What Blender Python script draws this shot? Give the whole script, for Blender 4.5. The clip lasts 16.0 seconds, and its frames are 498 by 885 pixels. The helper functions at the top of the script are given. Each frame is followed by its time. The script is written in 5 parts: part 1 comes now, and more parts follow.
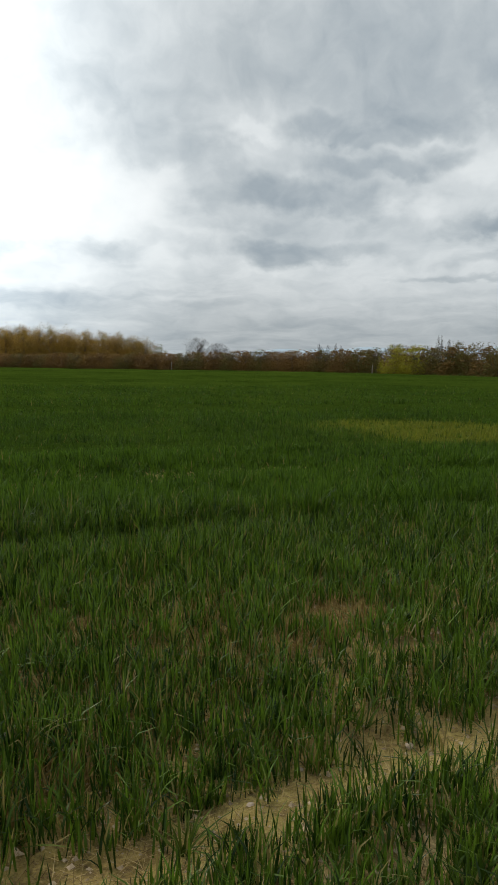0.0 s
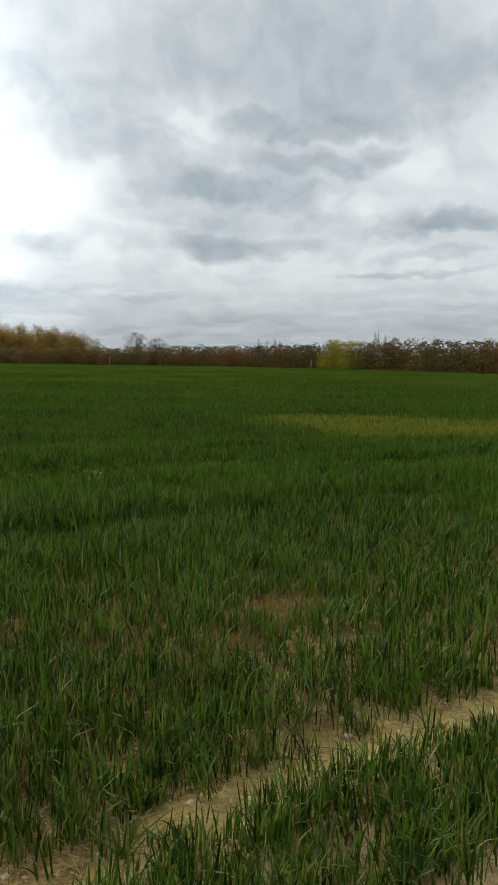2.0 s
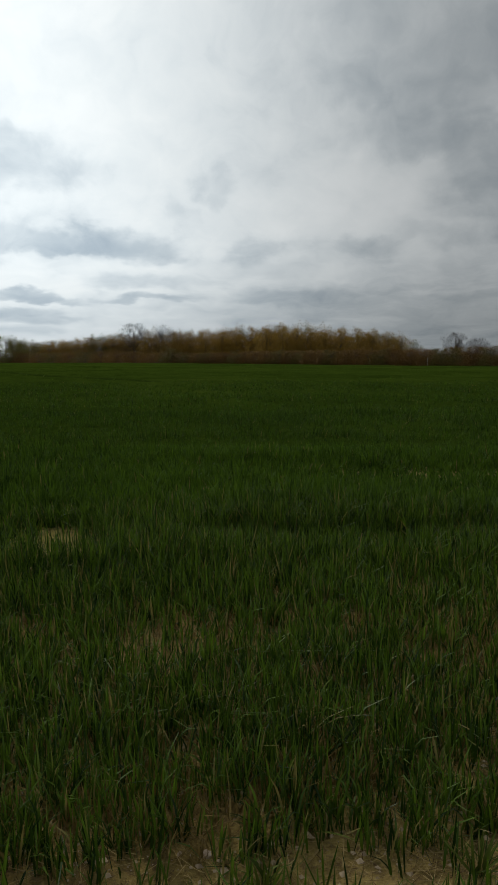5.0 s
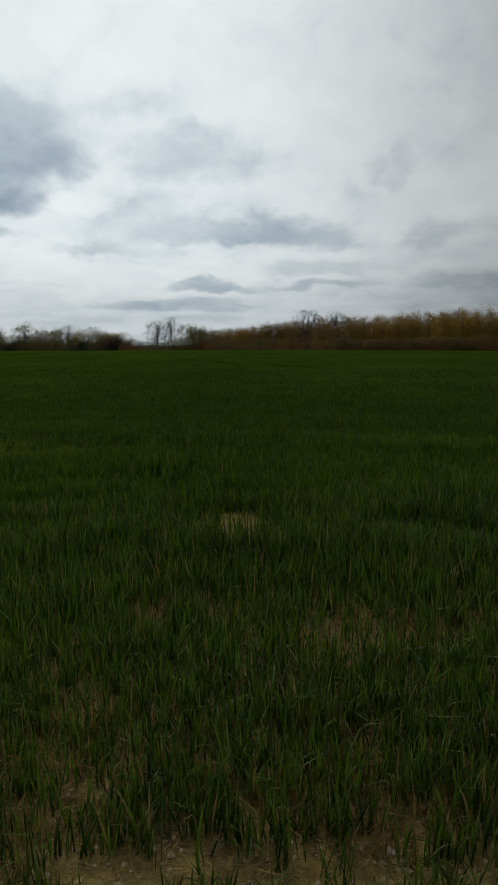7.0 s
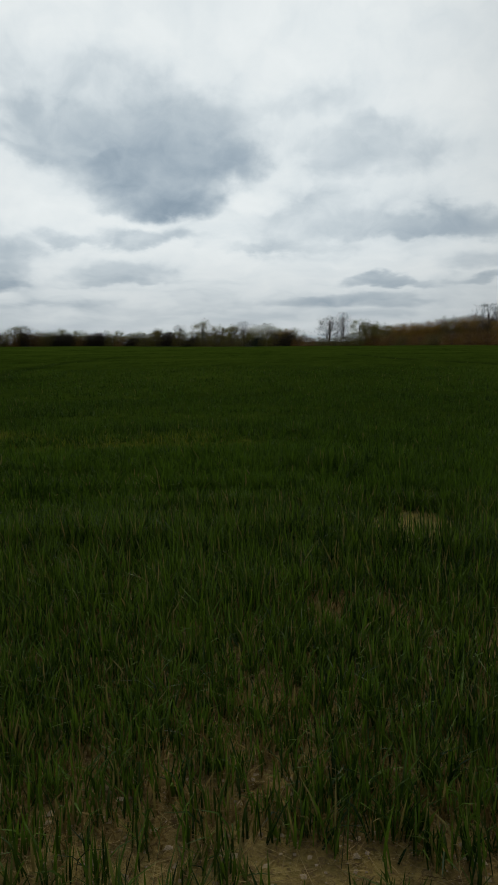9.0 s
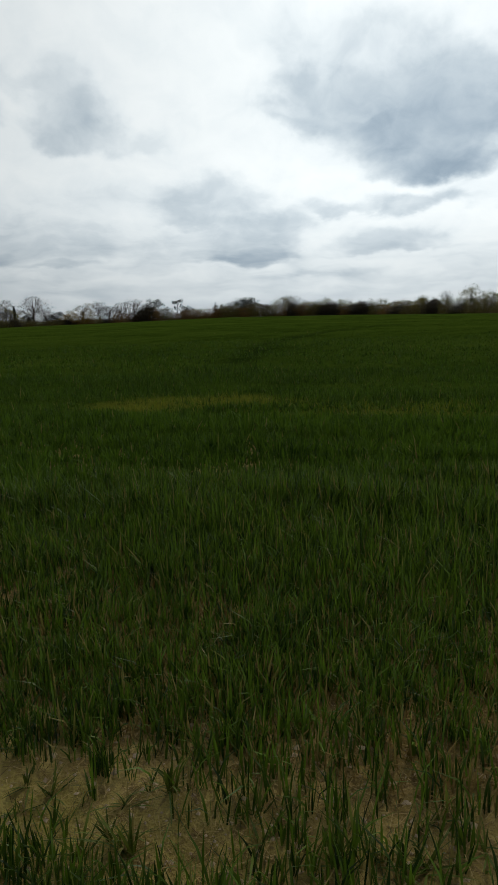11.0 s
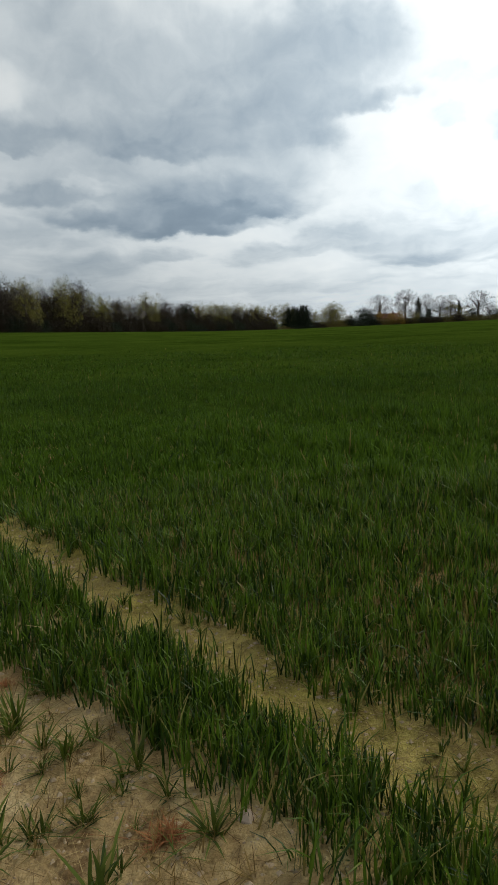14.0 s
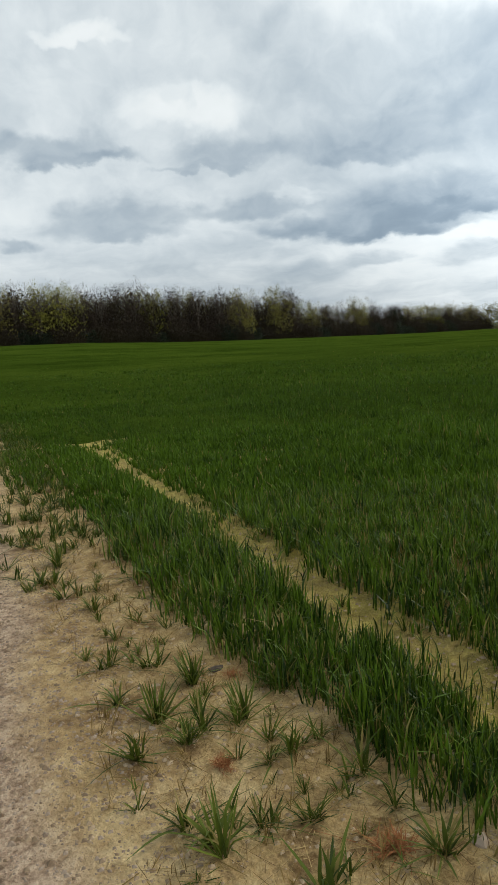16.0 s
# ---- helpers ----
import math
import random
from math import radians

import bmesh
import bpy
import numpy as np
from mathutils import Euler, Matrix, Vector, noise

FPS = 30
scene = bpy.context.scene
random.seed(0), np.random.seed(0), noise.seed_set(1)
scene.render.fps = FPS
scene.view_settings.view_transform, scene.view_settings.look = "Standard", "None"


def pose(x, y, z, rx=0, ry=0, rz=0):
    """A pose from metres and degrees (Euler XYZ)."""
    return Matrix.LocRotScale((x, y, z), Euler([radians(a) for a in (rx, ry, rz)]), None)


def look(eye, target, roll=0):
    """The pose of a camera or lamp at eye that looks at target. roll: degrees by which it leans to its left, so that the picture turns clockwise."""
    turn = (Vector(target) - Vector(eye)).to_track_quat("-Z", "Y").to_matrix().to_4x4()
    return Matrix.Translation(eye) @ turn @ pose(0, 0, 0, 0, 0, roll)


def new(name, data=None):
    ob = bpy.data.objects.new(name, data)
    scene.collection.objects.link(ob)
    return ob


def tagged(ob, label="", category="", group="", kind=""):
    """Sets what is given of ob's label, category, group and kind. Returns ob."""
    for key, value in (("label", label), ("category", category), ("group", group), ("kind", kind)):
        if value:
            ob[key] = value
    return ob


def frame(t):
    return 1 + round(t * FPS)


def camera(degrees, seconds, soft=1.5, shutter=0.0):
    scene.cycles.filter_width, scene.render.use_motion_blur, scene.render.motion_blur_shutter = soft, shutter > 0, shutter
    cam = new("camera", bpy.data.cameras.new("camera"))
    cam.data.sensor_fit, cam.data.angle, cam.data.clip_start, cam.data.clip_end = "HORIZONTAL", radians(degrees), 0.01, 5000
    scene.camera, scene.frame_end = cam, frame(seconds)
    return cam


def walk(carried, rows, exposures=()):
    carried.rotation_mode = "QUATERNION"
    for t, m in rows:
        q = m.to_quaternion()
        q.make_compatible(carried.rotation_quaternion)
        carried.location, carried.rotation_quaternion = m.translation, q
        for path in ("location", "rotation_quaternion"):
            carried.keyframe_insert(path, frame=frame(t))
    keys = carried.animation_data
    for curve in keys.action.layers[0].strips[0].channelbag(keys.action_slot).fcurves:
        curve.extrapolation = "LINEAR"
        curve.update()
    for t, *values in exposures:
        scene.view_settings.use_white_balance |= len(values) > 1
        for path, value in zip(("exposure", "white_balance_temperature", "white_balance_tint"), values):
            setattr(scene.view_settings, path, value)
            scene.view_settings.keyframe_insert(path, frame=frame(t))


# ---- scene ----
# A young wheat field under a broken grey sky, seen by somebody who stands at its edge and turns from north to south-west.
cam = camera(38.7, 16.0, soft=1.0)
# seconds, x, y, z, yaw, pitch, roll
WALK = [
    (0, 0.002, 0.000, 1.549, 0.01, -6.54, -0.29),
    (0.5, 0.013, 0.005, 1.541, -2.06, -6.79, -0.59),
    (1, 0.024, 0.016, 1.532, -2.56, -7.35, 0.02),
    (1.5, 0.016, 0.015, 1.540, -4.23, -6.98, -0.61),
    (2, 0.013, 0.019, 1.545, -4.83, -6.91, -0.36),
    (2.5, -0.005, 0.013, 1.558, -4.79, -6.26, -0.27),
    (3, -0.024, 0.025, 1.557, -3.41, -6.26, -0.45),
    (3.5, -0.071, -0.005, 1.566, 0.23, -6.81, -1.08),
    (4, -0.111, -0.001, 1.556, 7.39, -7.22, -0.47),
    (4.5, -0.129, -0.011, 1.549, 14.36, -7.13, 0.31),
    (5, -0.160, 0.004, 1.549, 20.16, -6.86, 0.24),
    (5.2, -0.162, -0.003, 1.548, 21.48, -6.91, 0.53),
    (7.3, -0.238, -0.049, 1.584, 36.12, -7.75, 0.28),
    (7.5, -0.250, -0.055, 1.584, 37.55, -7.66, 0.17),
    (8, -0.284, -0.052, 1.572, 41.42, -8.24, 0.43),
    (8.5, -0.299, -0.056, 1.570, 44.77, -8.34, 0.56),
    (9, -0.314, -0.071, 1.568, 47.65, -8.04, 0.67),
    (9.5, -0.314, -0.087, 1.568, 51.80, -9.33, 0.89),
    (10, -0.337, -0.120, 1.570, 59.88, -10.73, 1.07),
    (10.2, -0.339, -0.125, 1.569, 61.79, -10.39, 1.51),
    (12.3, -0.149, 0.008, 1.508, 79.23, -10.65, 1.12),
    (12.5, -0.152, -0.004, 1.518, 81.09, -10.16, 1.53),
    (13, -0.158, -0.057, 1.539, 89.36, -9.43, 1.59),
    (13.5, -0.168, -0.086, 1.545, 96.50, -10.15, 2.11),
    (14, -0.182, -0.133, 1.540, 102.74, -9.48, 2.12),
    (14.5, -0.181, -0.174, 1.530, 109.44, -8.46, 2.64),
    (15, -0.163, -0.199, 1.540, 115.10, -8.79, 2.97),
    (15.5, -0.162, -0.202, 1.539, 118.07, -8.18, 3.66),
    (16, -0.165, -0.208, 1.534, 119.25, -8.26, 4.10),
]
EXPOSURES = [(0.0, -0.20), (2.0, -0.08), (3.5, -0.24), (4.2, -0.60), (5.0, -1.1), (7.5, -1.4), (9.0, -1.42), (10.0, -1.15), (12.5, -1.12), (13.0, -1.02), (13.5, -0.74), (14.5, -0.4), (16.0, -0.18)]
walk(cam, [(t, pose(x, y, z, 90 + pitch, roll, yaw)) for t, x, y, z, yaw, pitch, roll in WALK], EXPOSURES)

# ---- sky and sun ----
SUN_AZ, SUN_EL = 38.0, 48.0
sun = new("sun", bpy.data.lights.new("sun", "SUN"))
sun.data.energy, sun.data.angle, sun.data.color = 1.5, radians(14), (1.0, 0.90, 0.74)
sd = Vector((-math.sin(radians(SUN_AZ)) * math.cos(radians(SUN_EL)), math.cos(radians(SUN_AZ)) * math.cos(radians(SUN_EL)), math.sin(radians(SUN_EL))))
sun.matrix_world = look(sd * 50, (0, 0, 0))

world = bpy.data.worlds.new("sky")
scene.world = world
world.use_nodes = True
wt = world.node_tree
wt.nodes.clear()


class Net:
    """Short hand for building node trees."""

    def __init__(self, tree):
        self.tree = tree

    def add(self, kind, ins=(), **props):
        n = self.tree.nodes.new(kind)
        if "operation" in props:
            n.operation = props["operation"]
        if "use_clamp" in props:
            n.use_clamp = props["use_clamp"]
        if "interpolation_type" in props:
            n.interpolation_type = props["interpolation_type"]
        if "data_type" in props:
            n.data_type, n.blend_type, n.clamp_factor = props["data_type"], props["blend_type"], True
        if "attribute_name" in props:
            n.attribute_name = props["attribute_name"]
        if "rotation_type" in props:
            n.rotation_type = props["rotation_type"]
        for i, v in (ins.items() if isinstance(ins, dict) else enumerate(ins)):
            if v is None:
                continue
            if isinstance(v, bpy.types.NodeSocket):
                self.tree.links.new(v, n.inputs[i])
            else:
                n.inputs[i].default_value = v
        return n

    def math(self, op, a, b=None, c=None, clamp=False):
        return self.add("ShaderNodeMath", (a, b, c), operation=op, use_clamp=clamp).outputs[0]

    def vec(self, op, a, b=None, c=None):
        n = self.add("ShaderNodeVectorMath", (a, b, c), operation=op)
        return n.outputs["Value"] if op in ("LENGTH", "DOT_PRODUCT", "DISTANCE") else n.outputs[0]

    def noise(self, vector, scale, detail=4.0, rough=0.55, colour=False, lac=2.0):
        n = self.add("ShaderNodeTexNoise", {"Vector": vector, "Scale": scale, "Detail": detail, "Roughness": rough, "Lacunarity": lac})
        return n.outputs["Color" if colour else 0]

    def ramp(self, fac, stops, mode="LINEAR"):
        n = self.add("ShaderNodeValToRGB", (fac,))
        n.color_ramp.interpolation = mode
        e = n.color_ramp.elements
        while len(e) < len(stops):
            e.new(0.5)
        for el, (p, c) in zip(e, stops):
            el.position, el.color = p, (*c, 1) if len(c) == 3 else c
        return n.outputs[0]

    def span(self, v, a, b, lo=0.0, hi=1.0, smooth=False):
        return self.add("ShaderNodeMapRange", (v, a, b, lo, hi), interpolation_type="SMOOTHSTEP" if smooth else "LINEAR").outputs[0]

    def mix(self, fac, a, b, mode="MIX"):
        n = self.add("ShaderNodeMix", {0: fac, 6: a, 7: b}, data_type="RGBA", blend_type=mode)
        return n.outputs[2]


def rgb(r, g, b):
    return (r, g, b, 1.0)


W = Net(wt)
direction = W.add("ShaderNodeTexCoord").outputs["Generated"]
sep = W.add("ShaderNodeSeparateXYZ", (direction,)).outputs
az = W.math("MULTIPLY", W.math("ARCTAN2", W.math("MULTIPLY", sep[0], -1.0), sep[1]), 57.29578)
el = W.math("MULTIPLY", W.math("ARCSINE", sep[2]), 57.29578)
# outlines close up towards the horizon, as a deck of cloud does
ball = W.add("ShaderNodeCombineXYZ", (az, W.math("MULTIPLY", W.math("SQRT", W.math("MAXIMUM", el, 0.3)), 9.0), 0.0)).outputs[0]


def drift(scale, detail, x, y):
    """Sideways and upward shift of the clouds' outlines, in degrees."""
    return W.vec("MULTIPLY", W.vec("SUBTRACT", W.noise(ball, scale, detail, 0.5, True), (0.5, 0.5, 0.5)), (x, y, 0.0))


flat = W.span(el, 1.0, 14.0, 0.22, 1.0)
shift = W.vec("ADD", drift(0.13, 2.0, 5.0, 3.4), drift(0.42, 5.0, 4.0, 3.4))
shift = W.vec("MULTIPLY", shift, W.add("ShaderNodeCombineXYZ", (1.0, flat, 0.0)).outputs[0])
place = W.vec("ADD", W.add("ShaderNodeCombineXYZ", (az, el, 0.0)).outputs[0], shift)
# the thin sheet above: brighter towards the sun, greyer in the west and low down
shade = W.math("MAXIMUM", W.span(az, 98.0, 118.0, 0.0, 0.30, True), W.span(az, 12.0, -4.0, 0.0, 0.28, True))
shade = W.math("ADD", W.math("MAXIMUM", shade, W.span(az, 10.0, 34.0, 0.28, 0.13, True)), W.span(el, 7.0, 1.5, 0.0, 0.18, True))


def cloud(a, e, w, h, tone, cover):
    """A cloud about azimuth a and elevation e with half-width w and half-height h, flat below and billowing above; tone runs
    from 0, a bright gap, to 1, a heavy dark base."""
    global shade
    v = W.vec("MULTIPLY_ADD", place, (1.0 / w, 1.0 / h, 0.0), (-a / w, -e / h, 0.0))
    v = W.vec("MAXIMUM", v, W.vec("MULTIPLY", v, (-1.0, -1.35, 0.0)))
    mask = W.span(W.vec("LENGTH", v), 1.5, 0.38, 0.0, cover, True)
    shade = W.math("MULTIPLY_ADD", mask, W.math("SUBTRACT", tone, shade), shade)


cloud(6.0, 20.6, 7.6, 6.6, 0.28, 0.75)
cloud(-4.5, 12.9, 11.7, 6.0, 0.42, 0.85)
cloud(-18.8, 9.9, 7.0, 4.4, 0.38, 0.80)
cloud(4.2, 17.7, 6.4, 3.3, 0.38, 0.60)
cloud(38.0, 11.2, 9.0, 5.4, 0.26, 0.70)
cloud(37.6, 8.1, 11.4, 2.5, 0.33, 0.60)
cloud(89.3, 5.7, 9.4, 2.5, 0.33, 0.70)
cloud(70.5, 6.5, 7.2, 2.9, 0.32, 0.70)
cloud(108.4, 12.8, 12.3, 5.7, 0.46, 0.80)
cloud(88.0, 6.9, 9.3, 2.9, 0.30, 0.60)
cloud(106.4, 10.9, 10.7, 5.1, 0.46, 0.80)
cloud(-9.1, 23.0, 13.8, 4.8, 0.50, 0.90)
cloud(9.5, 22.3, 5.7, 3.0, 0.36, 0.80)
cloud(-14.7, 19.6, 10.8, 3.4, 0.58, 0.80)
cloud(2.1, 20.7, 5.1, 2.5, 0.47, 0.70)
cloud(6.8, 16.6, 4.6, 2.1, 0.40, 0.80)
cloud(10.4, 19.4, 2.8, 1.2, 0.42, 0.60)
cloud(12.2, 11.8, 6.1, 3.3, 0.06, 0.90)
cloud(-9.2, 17.0, 7.3, 1.1, 0.66, 0.70)
cloud(-21.2, 19.9, 2.8, 2.1, 0.62, 0.50)
cloud(-10.6, 14.7, 6.9, 1.1, 0.57, 0.85)
cloud(0.6, 16.8, 2.7, 0.9, 0.18, 0.90)
cloud(2.1, 15.3, 3.0, 0.8, 0.30, 0.60)
cloud(-20.6, 15.4, 3.2, 1.7, 0.33, 0.80)
cloud(-15.4, 12.4, 3.6, 1.8, 0.28, 0.80)
cloud(-4.1, 12.2, 7.0, 1.4, 0.60, 0.95)
cloud(-3.6, 10.1, 5.7, 0.6, 0.46, 0.70)
cloud(-3.2, 8.5, 4.2, 1.1, 0.64, 0.90)
cloud(-8.5, 8.4, 2.7, 0.8, 0.50, 0.70)
cloud(-15.5, 9.7, 2.6, 0.6, 0.50, 0.70)
cloud(-20.0, 10.1, 3.9, 1.0, 0.60, 0.85)
cloud(-19.7, 7.9, 4.5, 0.5, 0.50, 0.70)
cloud(-17.3, 6.4, 5.5, 0.3, 0.50, 0.80)
cloud(-15.2, 3.8, 4.8, 0.4, 0.45, 0.70)
cloud(-20.7, 4.0, 3.3, 0.3, 0.46, 0.60)
cloud(12.3, 7.8, 3.7, 1.1, 0.30, 0.60)
cloud(2.1, 6.1, 5.7, 0.6, 0.34, 0.60)
cloud(-5.5, 4.1, 3.6, 0.8, 0.40, 0.70)
cloud(3.0, 4.6, 3.1, 0.3, 0.44, 0.60)
cloud(13.3, 3.6, 2.4, 0.8, 0.46, 0.70)
cloud(-13.0, 7.1, 3.0, 0.4, 0.25, 0.70)
cloud(8.0, 19.7, 3.9, 2.0, 0.44, 0.80)
cloud(11.7, 22.4, 3.8, 2.1, 0.34, 0.50)
cloud(4.6, 15.8, 2.8, 2.0, 0.48, 0.80)
cloud(2.5, 12.2, 1.6, 1.7, 0.48, 0.60)
cloud(12.1, 16.3, 3.4, 1.7, 0.30, 0.50)
cloud(38.5, 15.9, 1.8, 1.0, 0.34, 0.70)
cloud(36.6, 13.3, 3.7, 0.6, 0.43, 0.80)
cloud(35.2, 8.7, 5.4, 1.1, 0.53, 0.90)
cloud(28.1, 7.8, 2.4, 0.8, 0.46, 0.80)
cloud(37.4, 4.8, 2.7, 0.4, 0.54, 0.80)
cloud(37.0, 3.5, 3.7, 0.4, 0.50, 0.70)
cloud(23.0, 12.8, 1.6, 1.4, 0.36, 0.70)
cloud(26.1, 10.9, 1.1, 1.2, 0.32, 0.50)
cloud(19.0, 8.4, 2.6, 1.3, 0.44, 0.80)
cloud(11.3, 8.3, 2.2, 1.1, 0.42, 0.80)
cloud(16.8, 4.6, 5.3, 0.8, 0.51, 0.85)
cloud(27.1, 4.6, 4.0, 0.4, 0.42, 0.70)
cloud(6.8, 5.4, 5.0, 0.3, 0.42, 0.70)
cloud(4.0, 8.4, 1.8, 0.8, 0.44, 0.60)
cloud(42.3, 17.6, 3.9, 1.3, 0.30, 0.70)
cloud(37.6, 13.8, 5.2, 2.0, 0.38, 0.80)
cloud(42.4, 9.9, 4.8, 1.4, 0.38, 0.70)
cloud(39.3, 15.4, 3.0, 1.2, 0.40, 0.40)
cloud(33.1, 8.5, 6.6, 1.1, 0.49, 0.85)
cloud(34.9, 8.3, 4.0, 0.7, 0.55, 0.50)
cloud(29.2, 5.9, 3.9, 0.8, 0.42, 0.70)
cloud(44.6, 7.2, 3.1, 0.9, 0.43, 0.70)
cloud(37.6, 4.6, 2.9, 0.4, 0.52, 0.80)
cloud(39.4, 3.1, 5.8, 0.5, 0.52, 0.85)
cloud(28.3, 4.6, 3.0, 0.3, 0.46, 0.70)
cloud(23.6, 13.0, 1.6, 1.5, 0.32, 0.70)
cloud(26.7, 10.8, 1.1, 1.7, 0.27, 0.60)
cloud(42.8, 11.8, 0.6, 1.5, 0.16, 0.60)
cloud(47.6, 10.7, 2.6, 0.7, 0.08, 0.80)
cloud(56.3, 15.4, 9.1, 3.9, 0.56, 0.90)
cloud(60.4, 19.7, 6.2, 1.9, 0.36, 0.70)
cloud(62.2, 15.1, 3.9, 2.2, 0.50, 0.60)
cloud(54.3, 12.2, 6.5, 2.8, 0.66, 0.85)
cloud(53.0, 10.0, 4.6, 1.1, 0.72, 0.80)
cloud(49.5, 13.1, 3.2, 1.6, 0.63, 0.80)
cloud(60.2, 14.6, 2.5, 0.5, 0.42, 0.50)
cloud(64.7, 15.0, 1.6, 0.5, 0.18, 0.70)
cloud(67.8, 11.2, 2.8, 1.5, 0.06, 0.80)
cloud(46.9, 10.2, 2.4, 1.1, 0.10, 0.90)
cloud(54.8, 7.8, 3.9, 0.7, 0.50, 0.85)
cloud(57.5, 5.4, 3.7, 1.2, 0.46, 0.85)
cloud(57.5, 4.6, 2.4, 0.4, 0.54, 0.60)
cloud(68.5, 6.6, 3.6, 1.1, 0.45, 0.80)
cloud(67.8, 4.7, 3.3, 0.7, 0.60, 0.85)
cloud(62.2, 7.6, 3.8, 0.5, 0.42, 0.70)
cloud(42.3, 17.5, 4.1, 1.8, 0.28, 0.70)
cloud(37.7, 13.7, 5.7, 2.2, 0.36, 0.75)
cloud(33.5, 8.4, 2.8, 0.7, 0.52, 0.70)
cloud(39.6, 8.5, 5.0, 1.0, 0.42, 0.70)
cloud(46.9, 7.1, 2.4, 0.5, 0.43, 0.70)
cloud(36.2, 4.4, 3.3, 0.3, 0.54, 0.80)
cloud(39.9, 3.2, 6.4, 0.4, 0.50, 0.85)
cloud(69.5, 8.6, 1.8, 1.0, 0.38, 0.70)
cloud(62.4, 3.0, 5.2, 0.3, 0.42, 0.60)
cloud(54.3, 11.8, 1.3, 0.9, 0.58, 0.30)
cloud(81.2, 14.2, 3.3, 2.5, 0.46, 0.85)
cloud(81.0, 12.9, 2.6, 1.2, 0.50, 0.60)
cloud(81.9, 17.4, 2.5, 1.6, 0.36, 0.60)
cloud(84.7, 16.1, 2.5, 0.9, 0.34, 0.70)
cloud(77.3, 12.8, 3.0, 1.3, 0.38, 0.70)
cloud(87.8, 17.0, 2.1, 0.9, 0.34, 0.70)
cloud(88.0, 14.4, 1.9, 0.5, 0.32, 0.60)
cloud(72.2, 8.8, 3.8, 1.6, 0.42, 0.85)
cloud(71.4, 7.4, 3.6, 0.5, 0.48, 0.70)
cloud(68.0, 5.3, 3.6, 1.2, 0.48, 0.85)
cloud(67.8, 4.3, 3.3, 0.5, 0.60, 0.80)
cloud(73.5, 5.5, 3.9, 1.3, 0.36, 0.80)
cloud(90.2, 6.0, 6.4, 1.6, 0.44, 0.85)
cloud(88.7, 4.6, 3.3, 0.5, 0.58, 0.80)
cloud(93.6, 5.4, 2.1, 0.4, 0.52, 0.70)
cloud(81.4, 5.6, 3.1, 1.5, 0.41, 0.80)
cloud(81.9, 4.2, 2.7, 0.3, 0.46, 0.70)
cloud(96.0, 6.4, 2.9, 0.6, 0.44, 0.80)
cloud(98.1, 5.3, 2.2, 0.3, 0.45, 0.70)
cloud(63.2, 8.0, 2.0, 0.7, 0.40, 0.60)
cloud(87.4, 9.0, 3.9, 1.2, 0.27, 0.60)
cloud(80.5, 8.9, 4.8, 1.1, 0.24, 0.60)
cloud(91.2, 3.2, 2.6, 0.3, 0.42, 0.60)
cloud(112.5, 17.5, 10.2, 5.2, 0.42, 0.90)
cloud(98.3, 18.9, 7.8, 3.5, 0.52, 0.90)
cloud(92.8, 19.7, 2.5, 1.5, 0.47, 0.50)
cloud(97.6, 15.9, 7.0, 1.2, 0.60, 0.80)
cloud(101.7, 18.3, 2.5, 2.1, 0.46, 0.50)
cloud(108.8, 13.4, 5.8, 1.0, 0.61, 0.85)
cloud(114.4, 14.0, 4.3, 1.0, 0.54, 0.70)
cloud(105.7, 15.4, 2.5, 1.1, 0.36, 0.40)
cloud(97.3, 13.6, 2.6, 1.4, 0.50, 0.80)
cloud(103.9, 11.0, 5.6, 1.3, 0.42, 0.85)
cloud(110.7, 10.1, 6.6, 1.2, 0.48, 0.80)
cloud(105.7, 8.5, 7.0, 1.2, 0.73, 0.95)
cloud(101.8, 9.2, 2.6, 1.6, 0.62, 0.60)
cloud(113.3, 7.9, 4.5, 0.6, 0.68, 0.80)
cloud(114.7, 10.7, 2.2, 0.4, 0.12, 0.85)
cloud(113.8, 10.1, 1.6, 0.4, 0.25, 0.60)
cloud(109.4, 5.3, 2.3, 0.6, 0.48, 0.85)
cloud(115.3, 4.6, 3.0, 0.7, 0.47, 0.80)
cloud(102.5, 5.0, 2.9, 0.7, 0.40, 0.80)
cloud(98.0, 5.7, 3.1, 0.4, 0.47, 0.80)
cloud(92.3, 5.1, 2.6, 0.6, 0.42, 0.60)
cloud(128.1, 18.9, 13.6, 5.7, 0.30, 0.80)
cloud(133.2, 21.0, 3.6, 1.0, 0.42, 0.50)
cloud(114.1, 17.8, 6.8, 4.4, 0.42, 0.70)
cloud(122.8, 17.1, 3.6, 1.7, 0.00, 0.75)
cloud(123.4, 17.9, 0.7, 0.8, 0.22, 0.80)
cloud(129.8, 22.2, 2.9, 0.6, 0.02, 0.80)
cloud(120.4, 19.7, 4.7, 1.1, 0.30, 0.50)
cloud(134.3, 15.0, 4.8, 1.1, 0.58, 0.85)
cloud(131.6, 14.0, 4.1, 0.6, 0.66, 0.80)
cloud(119.6, 13.9, 4.8, 1.2, 0.55, 0.85)
cloud(122.3, 13.0, 3.9, 0.4, 0.58, 0.60)
cloud(106.3, 14.5, 7.8, 1.8, 0.57, 0.85)
cloud(109.3, 12.8, 4.0, 0.6, 0.65, 0.80)
cloud(100.2, 16.4, 2.3, 2.8, 0.54, 0.70)
cloud(113.3, 10.8, 5.6, 1.2, 0.40, 0.70)
cloud(114.4, 10.0, 1.3, 0.5, 0.14, 0.70)
